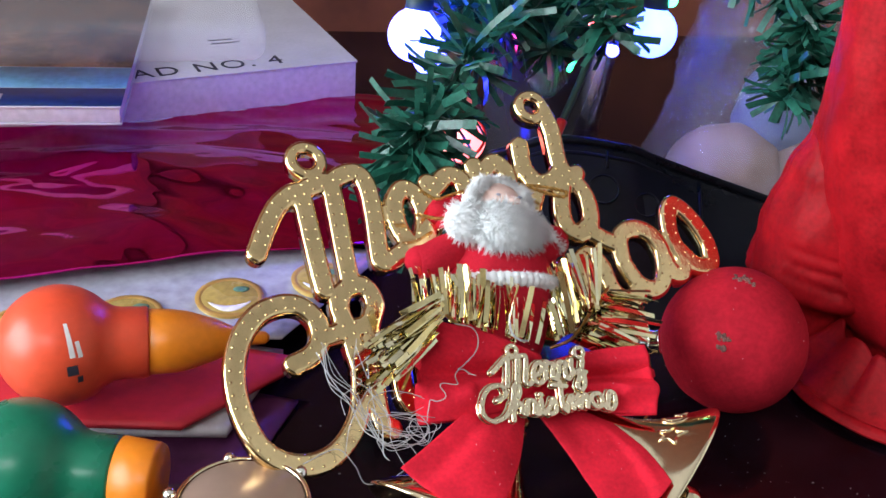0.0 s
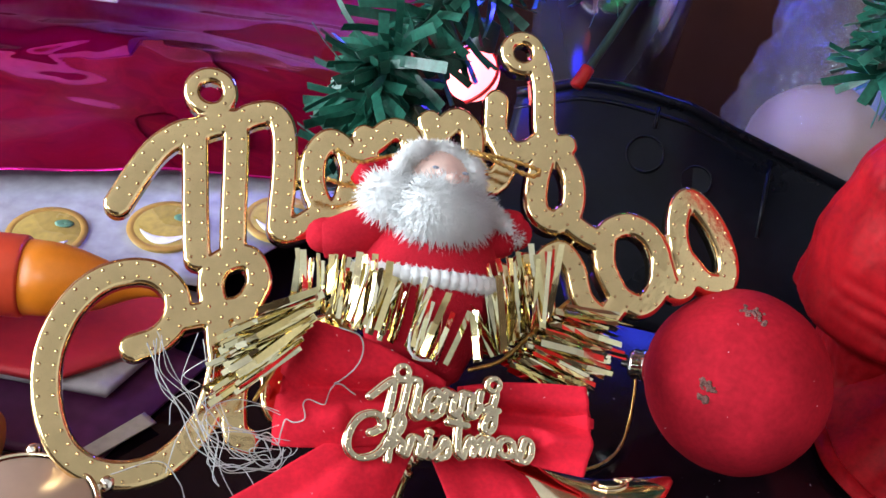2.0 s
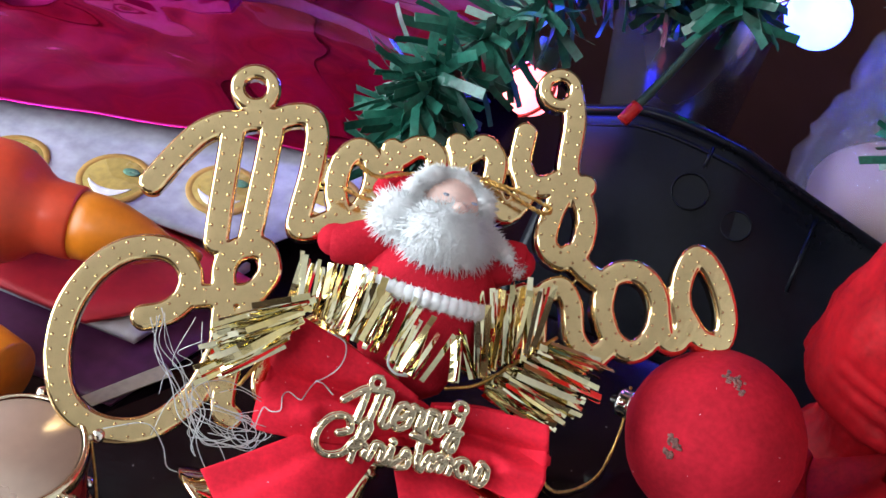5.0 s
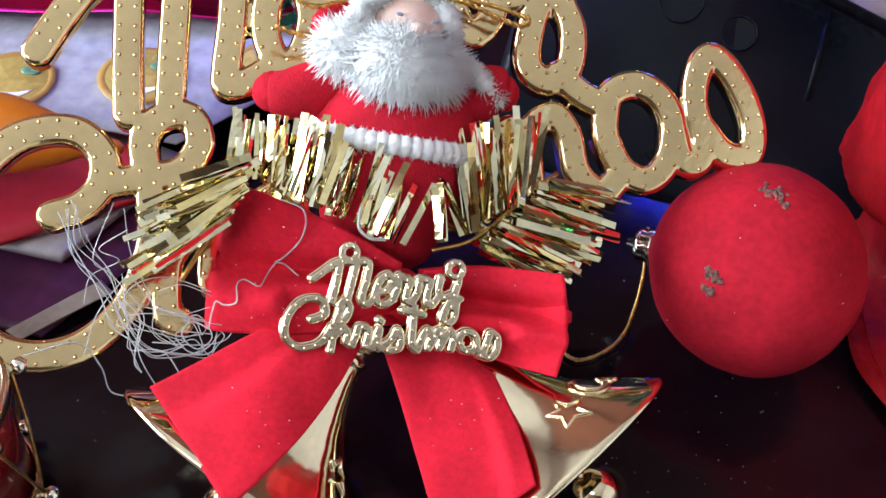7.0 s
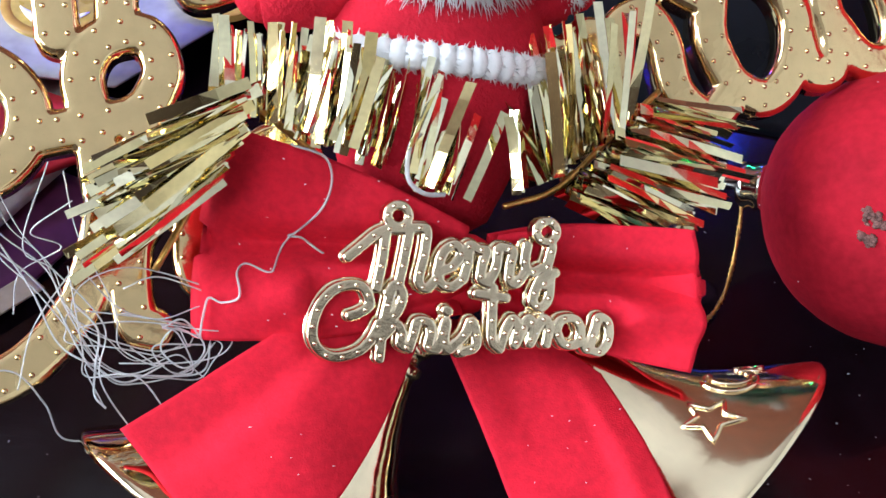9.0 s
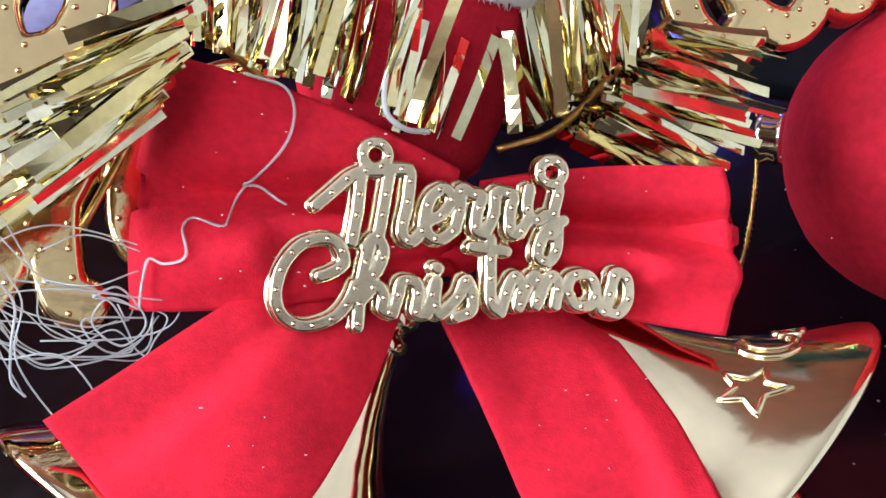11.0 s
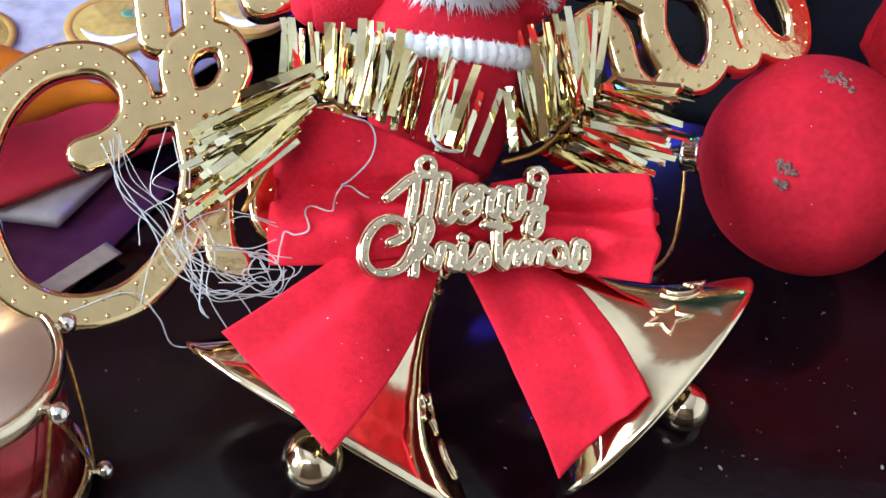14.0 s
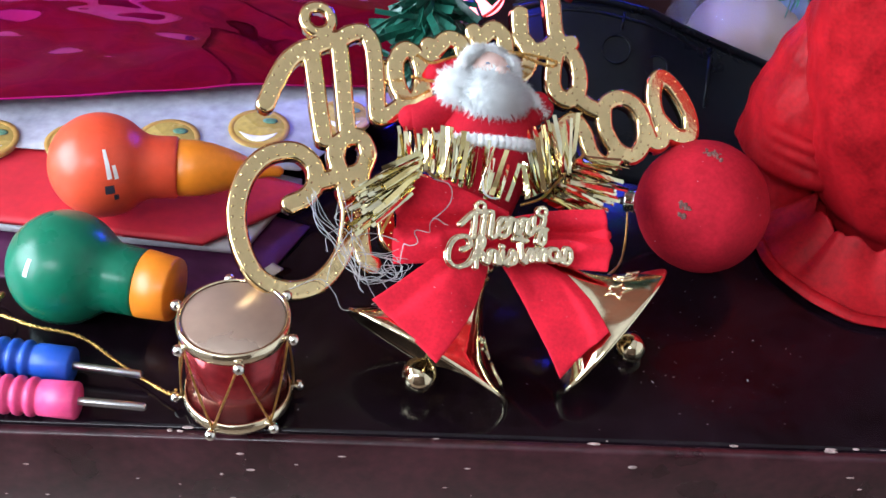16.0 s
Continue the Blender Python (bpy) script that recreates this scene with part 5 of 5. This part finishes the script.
for x, v0, v1 in ((0.0665, 0.86, 0.96), (0.0985, 0.55, 0.95)):
    part("rib", tube(bmesh.new(), [Vector((x, 0.286 + 0.045 * v, 0.0008 + tray_top(x) * v)) for v in (v0, (v0 + v1) / 2, v1)], 0.0006, 8), BLACK_PLASTIC, tray)
part("lip", tube(bmesh.new(), [p + Vector((0, -0.0035, -0.0030)) for p in rim], 0.0007, 8), BLACK_PLASTIC, tray)


# ---- small artificial tree with lamps ----
tree = thing("tabletop_tree", pose(0.047, 0.362, 0.0), "small artificial green tinsel tree standing in a clear cup", "christmas tree")
part("trunk", tube(bmesh.new(), spline([(0, 0, 0.002), (-0.001, 0, 0.05), (0.001, 0.0, 0.10), (0, 0.002, 0.2)], 8), 0.0052, 14), GREY_TRUNK, tree, "grey wrapped trunk")
rng = random.Random(31)


def branch(line, needles, ln, name="branch", droop=0.2, spread=1.0):
    """A wire with flat strips set round it, all the way along; one branch with its many needles."""
    br = part(name, tube(bmesh.new(), line, 0.0008, 6), WIRE_G, tree)
    verts, faces = [], []
    for k in range(int(0.7 * needles)):
        i = rng.randrange(len(line) - 1)
        p = line[i].lerp(line[i + 1], rng.random())
        t = (line[i + 1] - line[i]).normalized()
        w = Vector((rng.gauss(0, 1), rng.gauss(0, 1), rng.gauss(0, 1)))
        w = (w - t * w.dot(t)).normalized() * spread + t * rng.uniform(-0.2, 0.8) + Vector((0, 0, -droop))
        w.normalize()
        s = w.cross(Vector((rng.gauss(0, 1), rng.gauss(0, 1), rng.gauss(0, 1)))).normalized() * rng.uniform(0.0008, 0.0013)
        nm = w.cross(s).normalized()
        l = ln * rng.uniform(0.6, 1.15)
        c = rng.choice((-1, 1)) * rng.uniform(0.1, 0.6) * l
        base = len(verts)
        for q in range(6):
            f = q / 5
            m = p + w * l * f + nm * c * f * f
            for e in ((-1, 0), (1, 0), (1, 1), (-1, 1)):
                verts.append(tuple(m + s * e[0] + nm * e[1] * 0.00012))
        for q in range(5):
            a = base + 4 * q
            for e in range(4):
                faces.append((a + e, a + (e + 1) % 4, a + 4 + (e + 1) % 4, a + 4 + e))
        faces.append((base + 20, base + 21, base + 22, base + 23))
    tagged(part("needles", (verts, [], faces), LEAF, br, smooth=False), kind="stuff")


def B(*pts):
    return [Vector(p) - Vector((0.047, 0.362, 0)) for p in spline(pts, 6)]


branch(B((0.047, 0.362, 0.085), (0.026, 0.325, 0.082), (0.011, 0.290, 0.074), (0.004, 0.270, 0.066), (0.004, 0.266, 0.050)), 520, 0.016)
branch(B((0.006, 0.276, 0.070), (0.003, 0.270, 0.060), (0.004, 0.268, 0.048), (0.005, 0.270, 0.040)), 240, 0.014)
branch(B((0.047, 0.362, 0.098), (0.030, 0.345, 0.093), (0.012, 0.335, 0.082)), 260, 0.014)
branch(B((0.047, 0.362, 0.098), (0.055, 0.340, 0.092), (0.062, 0.325, 0.082)), 240, 0.014)
branch(B((0.047, 0.362, 0.080), (0.047, 0.345, 0.078), (0.043, 0.330, 0.074)), 220, 0.013)
branch(B((0.047, 0.362, 0.105), (0.085, 0.345, 0.110), (0.115, 0.325, 0.098), (0.122, 0.316, 0.080)), 460, 0.015)
branch(B((0.118, 0.322, 0.094), (0.118, 0.312, 0.082), (0.113, 0.306, 0.072)), 230, 0.014)
branch(B((0.047, 0.362, 0.125), (0.020, 0.362, 0.128), (-0.010, 0.355, 0.118)), 240, 0.014)
branch(B((0.047, 0.362, 0.130), (0.070, 0.372, 0.128), (0.092, 0.380, 0.118)), 240, 0.014)
branch(B((0.047, 0.362, 0.125), (0.047, 0.335, 0.126), (0.046, 0.310, 0.118)), 220, 0.014)

cup = part("clear_cup", lathe(bmesh.new(), [(0.0, 0.0015), (0.0165, 0.0015), (0.017, 0.003), (0.0225, 0.0745), (0.0235, 0.0755), (0.0243, 0.075), (0.0238, 0.0738), (0.0180, 0.001), (0, 0.0003)], seg=48), CLEAR)
cup.matrix_world = pose(0.047, 0.362, 0)
tagged(cup, "clear plastic cup with a rolled rim round the trunk", "cup")


def led(place, r, material, way, label, wires=0):
    m = along(place, Vector(place) + Vector(way))
    ob = thing("globe_lamp", m, label, "string light", "string lights in the tree")
    prof = [(0, -r)] + [(r * math.sin(w), -r * math.cos(w)) for w in np.linspace(0.1, 2.6, 24)] + [(0.45 * r, 1.0 * r)]
    part("globe", lathe(bmesh.new(), prof, seg=36), material, ob, "glowing globe")
    part("socket", lathe(bmesh.new(), [(0.48 * r, 0.85 * r), (0.52 * r, 0.95 * r), (0.48 * r, 1.9 * r), (0.2 * r, 2.0 * r), (0, 2.0 * r)], seg=20), WIRE_G, ob)
    for k in range(wires):
        a = 2.1 * k
        part("wire", tube(bmesh.new(), [Vector((r * 1.06 * math.sin(w) * math.cos(a + w * 0.5), r * 1.06 * math.sin(w) * math.sin(a + w * 0.5), -r * 1.06 * math.cos(w))) for w in np.linspace(0.4, 2.6, 12)], 0.0005, 6), WIRE_R, ob)
    return ob


led((0.0010, 0.330, 0.0760), 0.0085, LED_BLUE, (0.1, 0.3, 1), "glowing blue-white round lamp hanging in the tree")
led((0.0068, 0.324, 0.0715), 0.0062, LED_BLUE, (0.5, 1.0, 0.6), "glowing blue-white small lamp hanging in the tree")
led((0.0787, 0.350, 0.0756), 0.0085, LED_CYAN, (0.05, 0.2, 1), "glowing pale cyan round lamp hanging in the tree")
led((0.0180, 0.311, 0.0496), 0.0072, LED_ROSE, (0.15, 0.4, 1), "glowing rose-red round lamp wound with red wires", 3)
for p, mt in (((0.055, 0.350, 0.060), LED_GREEN), ((0.058, 0.345, 0.064), LED_GREEN), ((0.060, 0.352, 0.075), LED_RED), ((0.066, 0.345, 0.070), LED_BLUE), ((0.084, 0.352, 0.086), LED_GREEN)):
    led(p, 0.0022, mt, (0.2, 0.3, 1), "tiny glowing lamp on a thin wire in the tree")
w = thing("lamp_wire", Matrix(), "thin dark cable with a red tip between the lamps", "cable")
part("wire", tube(bmesh.new(), spline([(0.060, 0.330, 0.085), (0.053, 0.316, 0.070), (0.046, 0.302, 0.058)], 8), 0.0012, 8), WIRE_G, w)
part("tip", tube(bmesh.new(), spline([(0.0475, 0.305, 0.0605), (0.0455, 0.301, 0.0570)], 4), 0.0017, 10), WIRE_R, w)

# ---- toy in a clear bag ----
toy = thing("bagged_toy", pose(0.128, 0.372, 0.0), "peach and pale blue plastic toy inside a clear bag", "toy")
bm = bmesh.new()
ball(bm, (-0.012, -0.010, 0.021), 0.0205, 40, (1.05, 0.9, 0.92))
for v in bm.verts:
    v.co += 0.0028 * Vector((noise.noise(v.co * 70), noise.noise(v.co * 70 + Vector((5, 0, 0))), 0.5 * noise.noise(v.co * 90)))
part("round_body", bm, PEACH, toy)
bm = bmesh.new()
ball(bm, (0.016, -0.008, 0.0195), 0.0190, 40, (1.05, 0.9, 0.92))
for v in bm.verts:
    v.co += 0.0028 * Vector((noise.noise(v.co * 70), noise.noise(v.co * 70 + Vector((5, 0, 0))), 0.5 * noise.noise(v.co * 90)))
part("round_body", bm, PEACH, toy)
part("top_piece", lathe(bmesh.new(), [(0, 0.028), (0.014, 0.030), (0.0150, 0.038), (0.012, 0.052), (0.007, 0.060), (0, 0.062)], pose(0.004, 0, 0), 28), PALE_BLUE, toy)


def bag():
    def fn(u, v):
        a = 2 * math.pi * u
        z = 0.001 + 0.10 * v
        r = 0.036 * (1 - 0.75 * max(0, v - 0.45) ** 1.2) * (0.9 + 0.1 * math.sin(math.pi * min(1, v * 3)))
        r += 0.004 * noise.noise(Vector((2 * math.cos(a), 2 * math.sin(a), 7 * v))) + 0.0026 * abs(noise.noise(Vector((6 * math.cos(a), 6 * math.sin(a), 16 * v)))) + 0.0010 * math.sin(9 * a + 12 * v)
        return (r * 1.1 * math.cos(a), -0.006 + r * math.sin(a), z)
    return sheet(fn, 150, 100)


part("clear_bag", bag(), FILM, toy, "crinkled clear film")
